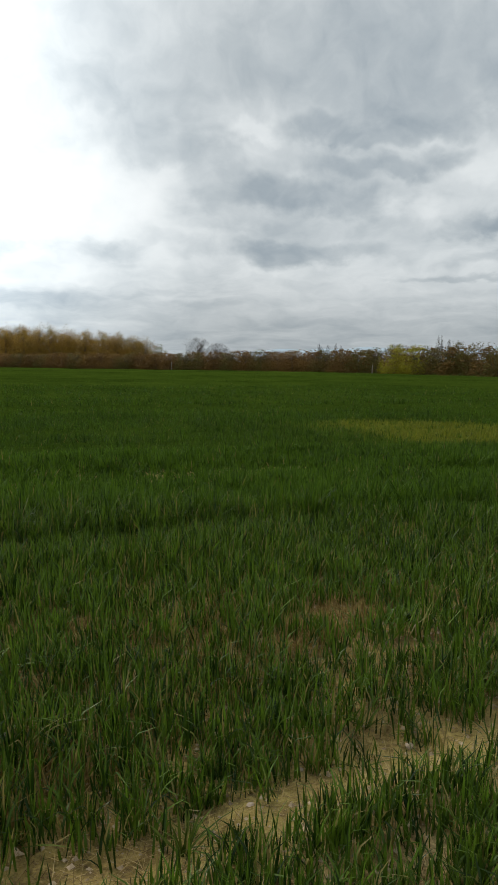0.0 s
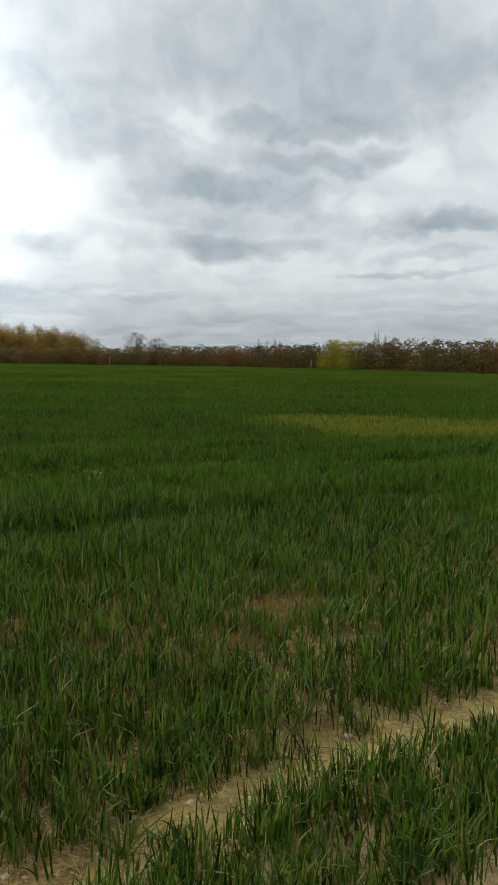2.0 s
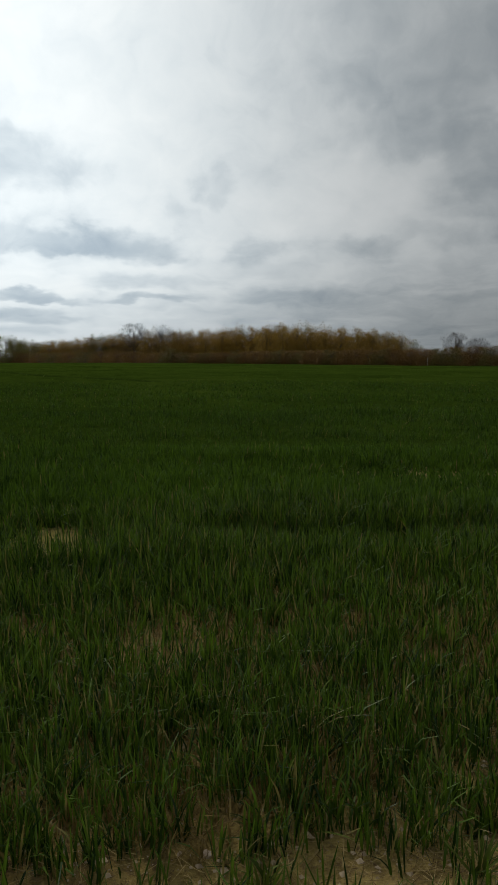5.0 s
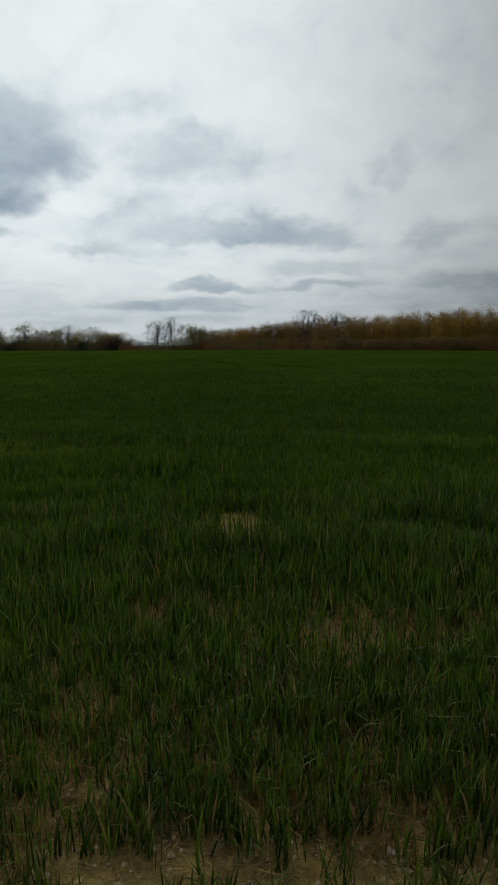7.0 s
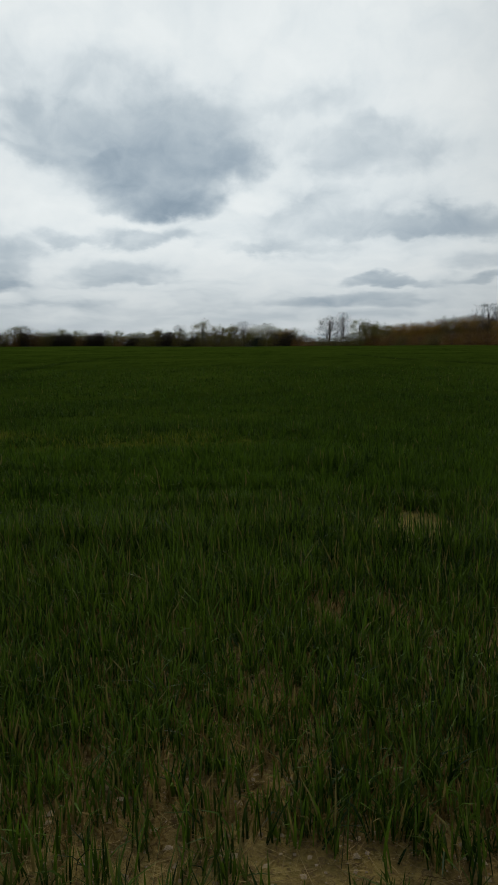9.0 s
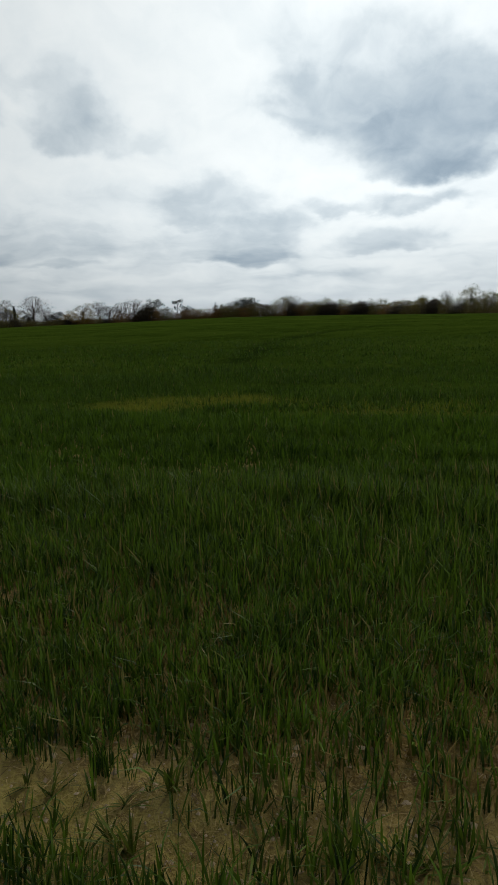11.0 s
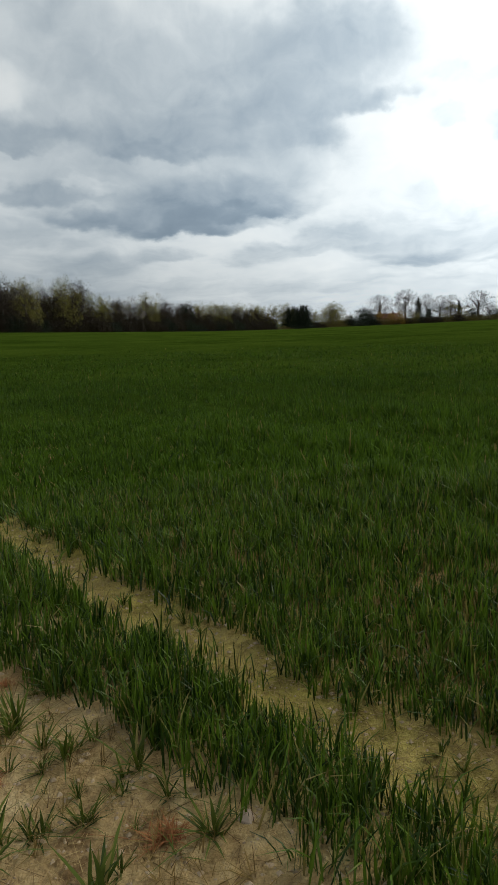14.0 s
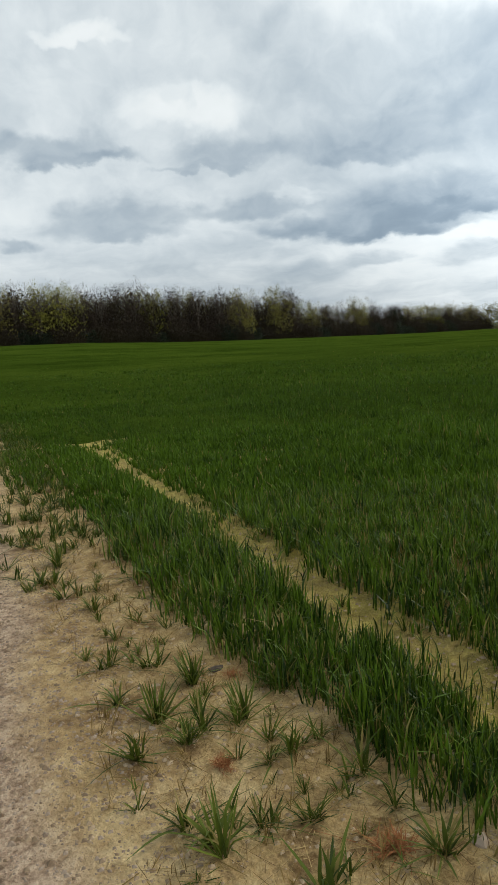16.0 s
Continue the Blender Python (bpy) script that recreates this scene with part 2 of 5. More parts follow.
cloud(104.4, 9.3, 6.9, 1.7, 0.60, 0.85)
cloud(104.4, 8.3, 4.9, 0.8, 0.76, 0.85)
cloud(107.8, 7.3, 5.5, 0.6, 0.76, 0.90)
cloud(113.4, 8.3, 5.2, 0.7, 0.64, 0.80)
cloud(119.0, 9.7, 6.1, 0.8, 0.56, 0.85)
cloud(123.3, 11.3, 3.5, 0.7, 0.28, 0.70)
cloud(129.1, 9.5, 5.1, 1.4, 0.56, 0.85)
cloud(127.9, 8.4, 3.4, 0.6, 0.62, 0.70)
cloud(137.0, 8.0, 1.8, 0.6, 0.58, 0.85)
cloud(134.8, 11.1, 2.4, 1.6, 0.22, 0.70)
cloud(120.6, 6.7, 6.2, 1.1, 0.42, 0.80)
cloud(114.5, 5.1, 4.0, 0.7, 0.46, 0.70)
cloud(126.4, 5.9, 3.5, 0.6, 0.45, 0.70)
cloud(109.6, 5.4, 2.6, 0.8, 0.44, 0.70)
cloud(102.1, 5.0, 2.4, 0.9, 0.42, 0.60)
cloud(133.7, 6.6, 2.5, 0.7, 0.30, 0.60)
cloud(96.3, 18.2, 4.7, 3.8, 0.54, 0.75)
cloud(94.1, 15.7, 3.2, 1.1, 0.58, 0.70)
cloud(97.4, 14.1, 2.8, 1.6, 0.54, 0.70)
cloud(63.4, 15.5, 2.5, 2.6, 0.50, 0.70)
cloud(-18.2, 14.2, 2.5, 1.5, 0.16, 0.60)
cloud(-12.8, 11.6, 2.2, 1.2, 0.18, 0.60)
cloud(-21.3, 9.8, 3.2, 0.6, 0.62, 0.60)

puffs = W.vec("ADD", ball, drift(0.2, 3.0, 5.0, 5.0))
fine = W.noise(puffs, 0.22, 6.0, 0.55)
above = W.noise(W.vec("ADD", puffs, (0.4, 1.6, 0.0)), 0.22, 6.0, 0.55)
# tops of the puffs are lit, their undersides grey
under = W.math("MULTIPLY", W.math("SUBTRACT", above, fine), 0.45)
# unseen sky overhead, made greyer to hold down the light on the ground
overhead = W.span(el, 26.0, 40.0, 0.0, 0.25, True)
# thin layers seen edge-on, low over the horizon
layers = W.noise(W.vec("MULTIPLY", puffs, (0.28, 1.0, 1.0)), 0.42, 5.0, 0.6)
layers = W.math("MULTIPLY", W.math("SUBTRACT", layers, 0.5), W.span(el, 12.0, 3.0, 0.10, 0.32, True))
shade = W.math("ADD", W.math("ADD", shade, W.math("ADD", overhead, layers)), W.math("ADD", under, W.math("MULTIPLY_ADD", fine, 0.36, -0.18)))
cloud_col = W.ramp(shade, [(0.0, (0.93, 0.965, 0.975)), (0.22, (0.80, 0.845, 0.86)), (0.45, (0.55, 0.605, 0.635)), (0.7, (0.30, 0.365, 0.42)), (1.0, (0.17, 0.225, 0.285))])
# the hidden sun brightens the deck on its side
glow = W.math("MINIMUM", W.span(az, 55.0, 122.0, 2.55, 1.1, True), W.span(az, 0.0, 42.0, 1.05, 2.5, True))
glow = W.mix(W.span(az, -120.0, -25.0, 0.0, 1.0, True), rgb(1.0, 1.0, 1.0), glow)
glow = W.vec("MULTIPLY", glow, W.mix(W.span(el, 1.0, 9.0, 0.0, 1.0, True), rgb(0.80, 0.82, 0.83), rgb(1.0, 1.0, 1.0)))
sep_glow = W.vec("DOT_PRODUCT", glow, (0.333, 0.333, 0.334))
# bluer shadows away from the north
cloud_col = W.mix(1.0, cloud_col, W.mix(W.span(az, 0.0, 32.0, 0.0, 1.0, True), rgb(1.0, 1.0, 1.0), W.mix(W.span(shade, 0.1, 0.6), rgb(0.985, 1.0, 1.0), rgb(0.945, 1.0, 1.055))), "MULTIPLY")
cloud_col = W.vec("SCALE", cloud_col, None)
wt.links.new(sep_glow, cloud_col.node.inputs["Scale"])
sky = W.add("ShaderNodeTexSky")
sky.sky_type, sky.sun_disc, sky.dust_density = "NISHITA", False, 2.0
sky.sun_elevation, sky.sun_rotation = radians(SUN_EL), radians(-SUN_AZ)
blue = W.vec("SCALE", sky.outputs[0])
blue.node.inputs["Scale"].default_value = 0.10
cover = W.span(shade, -0.2, 0.1, 0.9, 0.98)
total = W.mix(cover, blue, cloud_col)
back = W.add("ShaderNodeBackground", (total, 1.0))
wt.links.new(back.outputs[0], W.add("ShaderNodeOutputWorld").inputs[0])

# ---- plan of the ground ----
# u runs along the field's edge and its drill rows, w into the field from the track
U, V = (-0.6225, -0.7826), (-0.7826, 0.6225)
EDGE_AZ = [-60, -30, -18, -7, 4, 12, 20, 30, 40, 50, 60, 70, 80, 90, 100, 106, 112, 120, 126, 132, 138, 145, 170]
EDGE_EL = [-1.6, -1.25, -1.02, -0.81, -0.70, -0.63, -0.5, -0.38, -0.33, -0.3, -0.15, -0.08, -0.28, -0.42, -0.5, -0.43, -0.25, 0, 0.26, 0.62, 0.8, 0.9, 0.6]
EDGE_R = [55, 65, 75, 88, 105, 120, 140, 165, 220, 300, 380, 400, 400, 380, 330, 290, 255, 215, 200, 188, 178, 170, 150]
CROP = 0.2


def hash2(i, j, seed):
    v = np.sin(i * 127.1 + j * 311.7 + seed * 74.7) * 43758.5453
    return v - np.floor(v)


def vnoise(x, y, seed=0):
    i, j = np.floor(x), np.floor(y)
    fx, fy = x - i, y - j
    fx, fy = fx * fx * (3 - 2 * fx), fy * fy * (3 - 2 * fy)
    a, b = hash2(i, j, seed), hash2(i + 1, j, seed)
    c, d = hash2(i, j + 1, seed), hash2(i + 1, j + 1, seed)
    return (a * (1 - fx) + b * fx) * (1 - fy) + (c * (1 - fx) + d * fx) * fy


def fbm(x, y, octaves=4, seed=0):
    s, a, t = 0.0, 0.5, 0.0
    for o in range(octaves):
        s, t = s + a * vnoise(x * 2 ** o, y * 2 ** o, seed + o), t + a
        a *= 0.5
    return s / t


def sstep(a, b, x):
    t = np.clip((x - a) / (b - a), 0, 1)
    return t * t * (3 - 2 * t)


def azimuth(x, y):
    return np.degrees(np.arctan2(-x, y))


def edge_r(a):
    return np.interp(a, EDGE_AZ, EDGE_R)


def land(x, y):
    """Height of the bare ground."""
    x, y = np.asarray(x, float), np.asarray(y, float)
    a, r = azimuth(x, y), np.hypot(x, y)
    re = edge_r(a)
    top = 1.55 + re * np.tan(np.radians(np.interp(a, EDGE_AZ, EDGE_EL))) - CROP
    top = np.where((a < -60) | (a > 170), 0.0, top * sstep(-60, -35, a) * (1 - sstep(150, 170, a)))
    z = top * sstep(0.06, 1.0, np.minimum(r / re, 1.0))
    return z + 0.12 * (fbm(x / 31, y / 31, 2, 5) - 0.5) * sstep(12, 40, r) * (1 - sstep(0.6, 0.9, r / re))


def plan(x, y):
    u, v = U[0] * x + U[1] * y, V[0] * x + V[1] * y
    s = np.maximum(0, -u)
    return u, v + np.where(s < 3, 0.095 * s * s, 0.855 + 0.57 * (s - 3))


def spot(x, y, cx, cy, a, b, turn):
    """1 inside an uneven oval patch, 0 outside."""
    c, s = math.cos(radians(turn)), math.sin(radians(turn))
    dx, dy = x - cx, y - cy
    d = np.hypot((dx * c + dy * s) / a, (-dx * s + dy * c) / b) + 0.7 * (fbm(x * 1.2 / b, y * 1.2 / b, 3, 9) - 0.5)
    return 1 - sstep(0.6, 1.1, d)


def thin(x, y):
    """Where the crop is poor and yellow."""
    return np.maximum.reduce([spot(x, y, 4.9, 15.6, 4.2, 2.6, -8), spot(x, y, -12.2, 3.4, 2.2, 1.4, 75), 0.7 * spot(x, y, -9.5, 6.0, 2.5, 1.2, 60)])


def rut(x, y):
    """1 in the sprayer's wheel tracks far out in the field."""
    d = np.full(np.shape(x), 9.0)
    for ax, ay, bx, by in ((-22, 8.0, -35.4, 14.8), (-35.4, 14.8, -50, 26), (-50, 26, -70, 46), (-52, 62, -34, 47), (-34, 47, -20, 38)):
        t = np.clip(((x - ax) * (bx - ax) + (y - ay) * (by - ay)) / ((bx - ax) ** 2 + (by - ay) ** 2), 0, 1)
        d = np.minimum(d, np.hypot(x - ax - t * (bx - ax), y - ay - t * (by - ay)))
    return 1 - sstep(0.3, 0.9, d)


def crop(x, y):
    """Share of the ground under wheat, 0 to 1."""
    u, w = plan(x, y)
    wob = 0.22 * (fbm(u * 1.3, w * 0.5, 3, 3) - 0.5)
    ww = w + wob
    top = 1.47 + 0.10 * sstep(-2.0, 0.3, u) + 0.09 * sstep(0.3, 1.0, u)
    foot = 0.85 + 0.33 * (1 - sstep(1.9, 4.6, u)) * sstep(-1.2, -0.4, u)
    ridge = sstep(foot, foot + 0.18, ww) * (1 - sstep(top, top + 0.12, ww)) * sstep(-6, -5.5, u) * (1 - 0.78 * sstep(-0.9, -0.4, u) * (1 - sstep(0.5, 0.95, u)))
    ridge = np.maximum(ridge, sstep(0.35, 0.6, ww) * sstep(7.5, 11, u + 3 * wob) * (1 - sstep(1.45, 1.6, ww) * (1 - sstep(9, 18, u + 6 * wob))))
    low = np.interp(u, [-4, -2.4, -1.5, -1.0, -0.3, 1.2, 2.2, 3, 8], [1.80, 1.80, 1.72, 1.8, 2.08, 2.14, 2.02, 1.98, 1.95])
    main = sstep(low, low + 0.15, ww)
    poor = (1 - sstep(0.2, 1.8, u)) * (1 - sstep(2.4, 5.2, ww))
    patchy = fbm(x * 1.1 + 7, y * 1.1, 3, 21)
    main = main * (1 - poor * (0.32 + 0.38 * sstep(0.46, 0.66, patchy)))
    tufts = 0.42 * sstep(0.50, 0.60, fbm(x * 4, y * 4, 2, 77)) * sstep(-1.3, -0.6, u) * (1 - 0.75 * sstep(1.0, 2.2, u)) * sstep(1.3, 1.6, ww)
    main = np.maximum(main, np.maximum(tufts, 0.05 * sstep(1.5, 1.6, ww)))
    bare = np.maximum.reduce([0.9 * spot(x, y, -3.60, 4.74, 0.72, 0.44, 127), spot(x, y, 0.56, 4.2, 0.3, 0.2, 0), spot(x, y, 0.86, 3.65, 0.24, 0.16, 20), 0.6 * spot(x, y, -1.95, 3.4, 0.5, 0.3, 40), 0.6 * spot(x, y, -2.9, 3.05, 0.35, 0.25, 50)])
    far_gap = 0.6 * thin(x, y) + 0.6 * rut(x, y)
    return np.clip(np.maximum(ridge, main * (1 - bare) * (1 - np.minimum(far_gap, 1))), 0, 1)


# ---- materials ----
def material(name):
    m = bpy.data.materials.new(name)
    m.use_nodes = True
    net = Net(m.node_tree)
    bsdf = m.node_tree.nodes["Principled BSDF"]
    return m, net, bsdf


def leafy(name, dark, light, rough=0.6, see=0.25, spread=1.0, per_object=0.35, withered=0.0, clumps=0.0):
    """Leaves and blades: a tone for each piece and for each plant, some light let through."""
    m, n, b = material(name)
    piece = n.add("ShaderNodeNewGeometry").outputs["Random Per Island"]
    plant = n.add("ShaderNodeObjectInfo").outputs["Random"]
    pos = n.add("ShaderNodeNewGeometry").outputs["Position"]
    cloudy = n.noise(pos, 0.35, 3.0)
    f = n.math("ADD", n.math("MULTIPLY_ADD", piece, 0.55 * spread, 0.5 - 0.275 * spread), n.math("MULTIPLY", n.math("SUBTRACT", plant, 0.5), per_object))
    f = n.math("ADD", f, n.math("MULTIPLY_ADD", cloudy, 0.7, -0.35))
    if clumps:
        f = n.math("ADD", f, n.math("MULTIPLY_ADD", n.noise(pos, 7.0, 2.0), clumps, -0.5 * clumps))
    f = n.math("MAXIMUM", n.math("MINIMUM", f, 1.0), 0.0)
    col = n.mix(f, rgb(*dark), rgb(*light))
    if withered:
        col = n.mix(n.span(piece, 1 - withered, 1 - 0.6 * withered), col, rgb(0.25, 0.20, 0.06))
    n.tree.links.new(col, b.inputs["Base Color"])
    b.inputs["Roughness"].default_value = rough
    b.inputs["Specular IOR Level"].default_value = (0.25 if rough < 0.5 else 0.1) if clumps else 0.15
    t = n.add("ShaderNodeBsdfTranslucent", (col,))
    mixed = n.add("ShaderNodeMixShader", (see, b.outputs[0], t.outputs[0]))
    n.tree.links.new(mixed.outputs[0], m.node_tree.nodes["Material Output"].inputs[0])
    return m


def barky(name, dark, light):
    m, n, b = material(name)
    pos = n.add("ShaderNodeTexCoord").outputs["Object"]
    f = n.noise(n.vec("MULTIPLY", pos, (6.0, 6.0, 1.5)), 2.0, 5.0, 0.65)
    n.tree.links.new(n.mix(n.span(f, 0.3, 0.7), rgb(*dark), rgb(*light)), b.inputs["Base Color"])
    b.inputs["Roughness"].default_value = 0.9
    return m


def soil_material():
    m, n, b = material("field_soil")
    pos = n.add("ShaderNodeNewGeometry").outputs["Position"]
    track = n.add("ShaderNodeAttribute", attribute_name="track").outputs["Fac"]
    moss = n.add("ShaderNodeAttribute", attribute_name="moss").outputs["Fac"]
    turf = n.add("ShaderNodeAttribute", attribute_name="turf").outputs["Fac"]
    big, mid = n.noise(pos, 1.6, 5.0, 0.6), n.noise(pos, 9.0, 5.0, 0.65)
    grain, crumb = n.noise(pos, 70.0, 4.0, 0.7), n.noise(pos, 28.0, 5.0, 0.7)
    dirt = n.ramp(n.math("ADD", n.math("MULTIPLY", big, 0.5), n.math("MULTIPLY", mid, 0.5)), [(0.38, (0.22, 0.122, 0.042)), (0.5, (0.54, 0.365, 0.155)), (0.62, (0.76, 0.57, 0.29))])
    # brown litter soil, darkened further for the shade between the crop's stems
    shaded_humus = n.add("ShaderNodeAttribute", attribute_name="shaded_humus").outputs["Fac"]
    shaded_mould = n.ramp(n.math("ADD", n.math("MULTIPLY", mid, 0.5), n.math("MULTIPLY", crumb, 0.5)), [(0.38, (0.078, 0.041, 0.011)), (0.5, (0.28, 0.152, 0.04)), (0.62, (0.52, 0.315, 0.09))])
    dirt = n.mix(shaded_humus, dirt, shaded_mould)
    green = n.ramp(mid, [(0.35, (0.27, 0.215, 0.035)), (0.65, (0.55, 0.45, 0.095))])
    dirt = n.mix(n.math("MULTIPLY", moss, n.span(big, 0.32, 0.55, 0.5, 1.0)), dirt, green)
    stony = n.ramp(n.math("ADD", n.math("MULTIPLY", crumb, 0.6), n.math("MULTIPLY", mid, 0.4)), [(0.40, (0.22, 0.135, 0.08)), (0.5, (0.53, 0.37, 0.24)), (0.60, (0.74, 0.565, 0.39))])
    col = n.mix(track, dirt, stony)
    litter = n.span(crumb, 0.52, 0.60, 0.0, 0.7)
    col = n.mix(n.math("MULTIPLY", litter, n.math("MULTIPLY", n.math("SUBTRACT", 1.0, track), n.math("MULTIPLY_ADD", shaded_humus, 0.7, 0.3))), col, rgb(0.12, 0.07, 0.035))
    sward = n.ramp(mid, [(0.35, (0.035, 0.065, 0.015)), (0.65, (0.07, 0.11, 0.03))])
    col = n.mix(turf, col, sward)
    col = n.mix(0.35, col, n.ramp(grain, [(0.3, (0.6, 0.6, 0.6)), (0.65, (1.0, 1.0, 1.0))]), "MULTIPLY")
    n.tree.links.new(col, b.inputs["Base Color"])
    b.inputs["Roughness"].default_value = 0.95
    hgt = n.math("ADD", n.math("MULTIPLY", mid, 0.6), n.math("ADD", n.math("MULTIPLY", crumb, 0.5), n.math("MULTIPLY", grain, 0.2)))
    bump = n.add("ShaderNodeBump", {"Strength": 1.0, "Distance": 0.09, "Height": hgt})
    n.tree.links.new(bump.outputs[0], b.inputs["Normal"])
    return m


def canopy_material():
    m, n, b = material("wheat_canopy")
    pos = n.add("ShaderNodeNewGeometry").outputs["Position"]
    pale = n.add("ShaderNodeAttribute", attribute_name="pale").outputs["Fac"]
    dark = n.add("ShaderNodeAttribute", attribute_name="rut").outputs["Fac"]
    rows = n.vec("MULTIPLY", n.add("ShaderNodeVectorRotate", {"Vector": pos, "Angle": radians(51.5)}, rotation_type="Z_AXIS").outputs[0], (0.25, 1.0, 1.0))
    f = n.math("ADD", n.math("MULTIPLY", n.noise(pos, 0.09, 4.0), 0.45), n.math("ADD", n.math("MULTIPLY", n.noise(rows, 0.9, 4.0, 0.6), 0.3), n.math("MULTIPLY", n.noise(pos, 5.0, 4.0, 0.7), 0.35)))
    col = n.ramp(f, [(0.38, (0.018, 0.035, 0.004)), (0.55, (0.043, 0.072, 0.008)), (0.72, (0.074, 0.107, 0.013))])
    col = n.mix(pale, col, rgb(0.15, 0.145, 0.02))
    # depth shading of the wheel tracks, painted as a darker colour
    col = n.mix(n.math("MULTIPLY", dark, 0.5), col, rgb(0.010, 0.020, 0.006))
    n.tree.links.new(col, b.inputs["Base Color"])
    b.inputs["Roughness"].default_value = 1.0
    b.inputs["Specular IOR Level"].default_value = 0.0
    bump = n.add("ShaderNodeBump", {"Strength": 1.0, "Distance": 0.25, "Height": n.noise(pos, 3.5, 5.0, 0.75)})
    n.tree.links.new(bump.outputs[0], b.inputs["Normal"])
    return m


def stone_material(name, dark, light):
    m, n, b = material(name)
    pos = n.add("ShaderNodeTexCoord").outputs["Object"]
    isl = n.add("ShaderNodeNewGeometry").outputs["Random Per Island"]
    one = n.add("ShaderNodeObjectInfo").outputs["Random"]
    f = n.math("ADD", n.math("MULTIPLY", n.noise(pos, 60.0, 4.0, 0.7), 0.6), n.math("MULTIPLY_ADD", isl, 0.5, n.math("MULTIPLY_ADD", one, 0.5, -0.3)), clamp=True)
    n.tree.links.new(n.mix(f, rgb(*dark), rgb(*light)), b.inputs["Base Color"])
    b.inputs["Roughness"].default_value = 0.85
    return m


SOIL, CANOPY = soil_material(), canopy_material()
WHEAT = leafy("wheat_blade", (0.014, 0.035, 0.003), (0.125, 0.211, 0.017), 0.40, 0.33, 2.1, 0.2, 0.08, 1.0)
LUSH = leafy("lush_wheat_blade", (0.012, 0.033, 0.003), (0.106, 0.188, 0.014), 0.6, 0.32, 1.4, 0.2, 0.015, 0.9)
STRAY = leafy("sparse_wheat_blade", (0.026, 0.046, 0.004), (0.145, 0.185, 0.026), 0.5, 0.3, 1.4, 0.4, 0.14)
YELLOWED = leafy("yellowed_blade", (0.09, 0.115, 0.008), (0.25, 0.25, 0.022), 0.6, 0.3)
DEAD = leafy("dead_blade", (0.115, 0.07, 0.018), (0.34, 0.235, 0.078), 0.8, 0.2, 1.4)
STRAW = leafy("dead_straw", (0.09, 0.048, 0.016), (0.48, 0.35, 0.15), 0.8, 0.15, 2.2)
RUST = leafy("withered_weed", (0.17, 0.05, 0.018), (0.42, 0.19, 0.075), 0.8, 0.15)
BARK = barky("bark", (0.045, 0.035, 0.027), (0.13, 0.105, 0.08))
TWIG = leafy("twig", (0.036, 0.026, 0.021), (0.10, 0.073, 0.056), 0.9, 0.0)
HEDGE_TWIG = leafy("hedge_twig", (0.06, 0.034, 0.019), (0.16, 0.095, 0.052), 0.9, 0.0)
LEAF = {
    "leafing": leafy("opening_leaf", (0.115, 0.105, 0.026), (0.33, 0.295, 0.075), 0.6, 0.5, 0.6),
    "bronze": leafy("bronze_leaf", (0.23, 0.13, 0.026), (0.43, 0.285, 0.056), 0.6, 0.55, 0.7),
    "green": leafy("spring_leaf", (0.12, 0.12, 0.018), (0.33, 0.315, 0.06), 0.6, 0.5, 0.6),
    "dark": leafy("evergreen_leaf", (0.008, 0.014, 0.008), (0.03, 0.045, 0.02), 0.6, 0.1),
    "gold": leafy("willow_leaf", (0.14, 0.09, 0.012), (0.34, 0.25, 0.05)),
    "blossom": leafy("blackthorn_blossom", (0.14, 0.11, 0.09), (0.55, 0.50, 0.46)),
    "hedge": leafy("hedge_leaf", (0.12, 0.062, 0.018), (0.25, 0.150, 0.042), 0.7, 0.35, 0.6),
    "olive": leafy("olive_leaf", (0.085, 0.075, 0.018), (0.20, 0.165, 0.042), 0.6, 0.35, 0.7),
    "bud": leafy("brown_bud", (0.034, 0.025, 0.018), (0.085, 0.064, 0.045), 0.8, 0.2),
    "thicket": leafy("shaded_thicket_leaf", (0.02, 0.016, 0.01), (0.058, 0.046, 0.026), 0.7, 0.3, 0.8),
    "yellow": leafy("sallow_leaf", (0.22, 0.20, 0.014), (0.46, 0.42, 0.035), 0.6, 0.4),
}
STONE = stone_material("flint", (0.21, 0.15, 0.10), (0.48, 0.38, 0.285))
# the blue-grey of the air's haze is put into the hills' base colour
HAZED_HILL = leafy("hazed_far_hill", (0.36, 0.45, 0.52), (0.42, 0.50, 0.56), 1.0, 0.0)


# ---- mesh helpers ----
def mesh(name, verts, faces, mat, smooth=False):
    me = bpy.data.meshes.new(name)
    me.from_pydata(verts, [], faces)
    if smooth:
        me.polygons.foreach_set("use_smooth", [True] * len(me.polygons))
    me.materials.append(mat)
    me.update()
    return me


def foliage(name, strips, leaves, twig_mat, leaf_mat):
    """A crown: twigs from the corners of strips, four each, and leaves from three corners each."""
    nq, nt = len(strips) // 4, len(leaves) // 3
    me = bpy.data.meshes.new(name)
    me.vertices.add(4 * nq + 3 * nt)
    me.vertices.foreach_set("co", np.array(strips + leaves, dtype=np.float32).ravel())
    me.loops.add(4 * nq + 3 * nt)
    me.loops.foreach_set("vertex_index", np.arange(4 * nq + 3 * nt, dtype=np.int32))
    me.polygons.add(nq + nt)
    me.polygons.foreach_set("loop_start", np.concatenate([np.arange(nq) * 4, 4 * nq + np.arange(nt) * 3]).astype(np.int32))
    me.materials.append(twig_mat)
    me.materials.append(leaf_mat)
    me.polygons.foreach_set("material_index", np.repeat([0, 1], [nq, nt]).astype(np.int32))
    me.update(calc_edges=True)
    return me


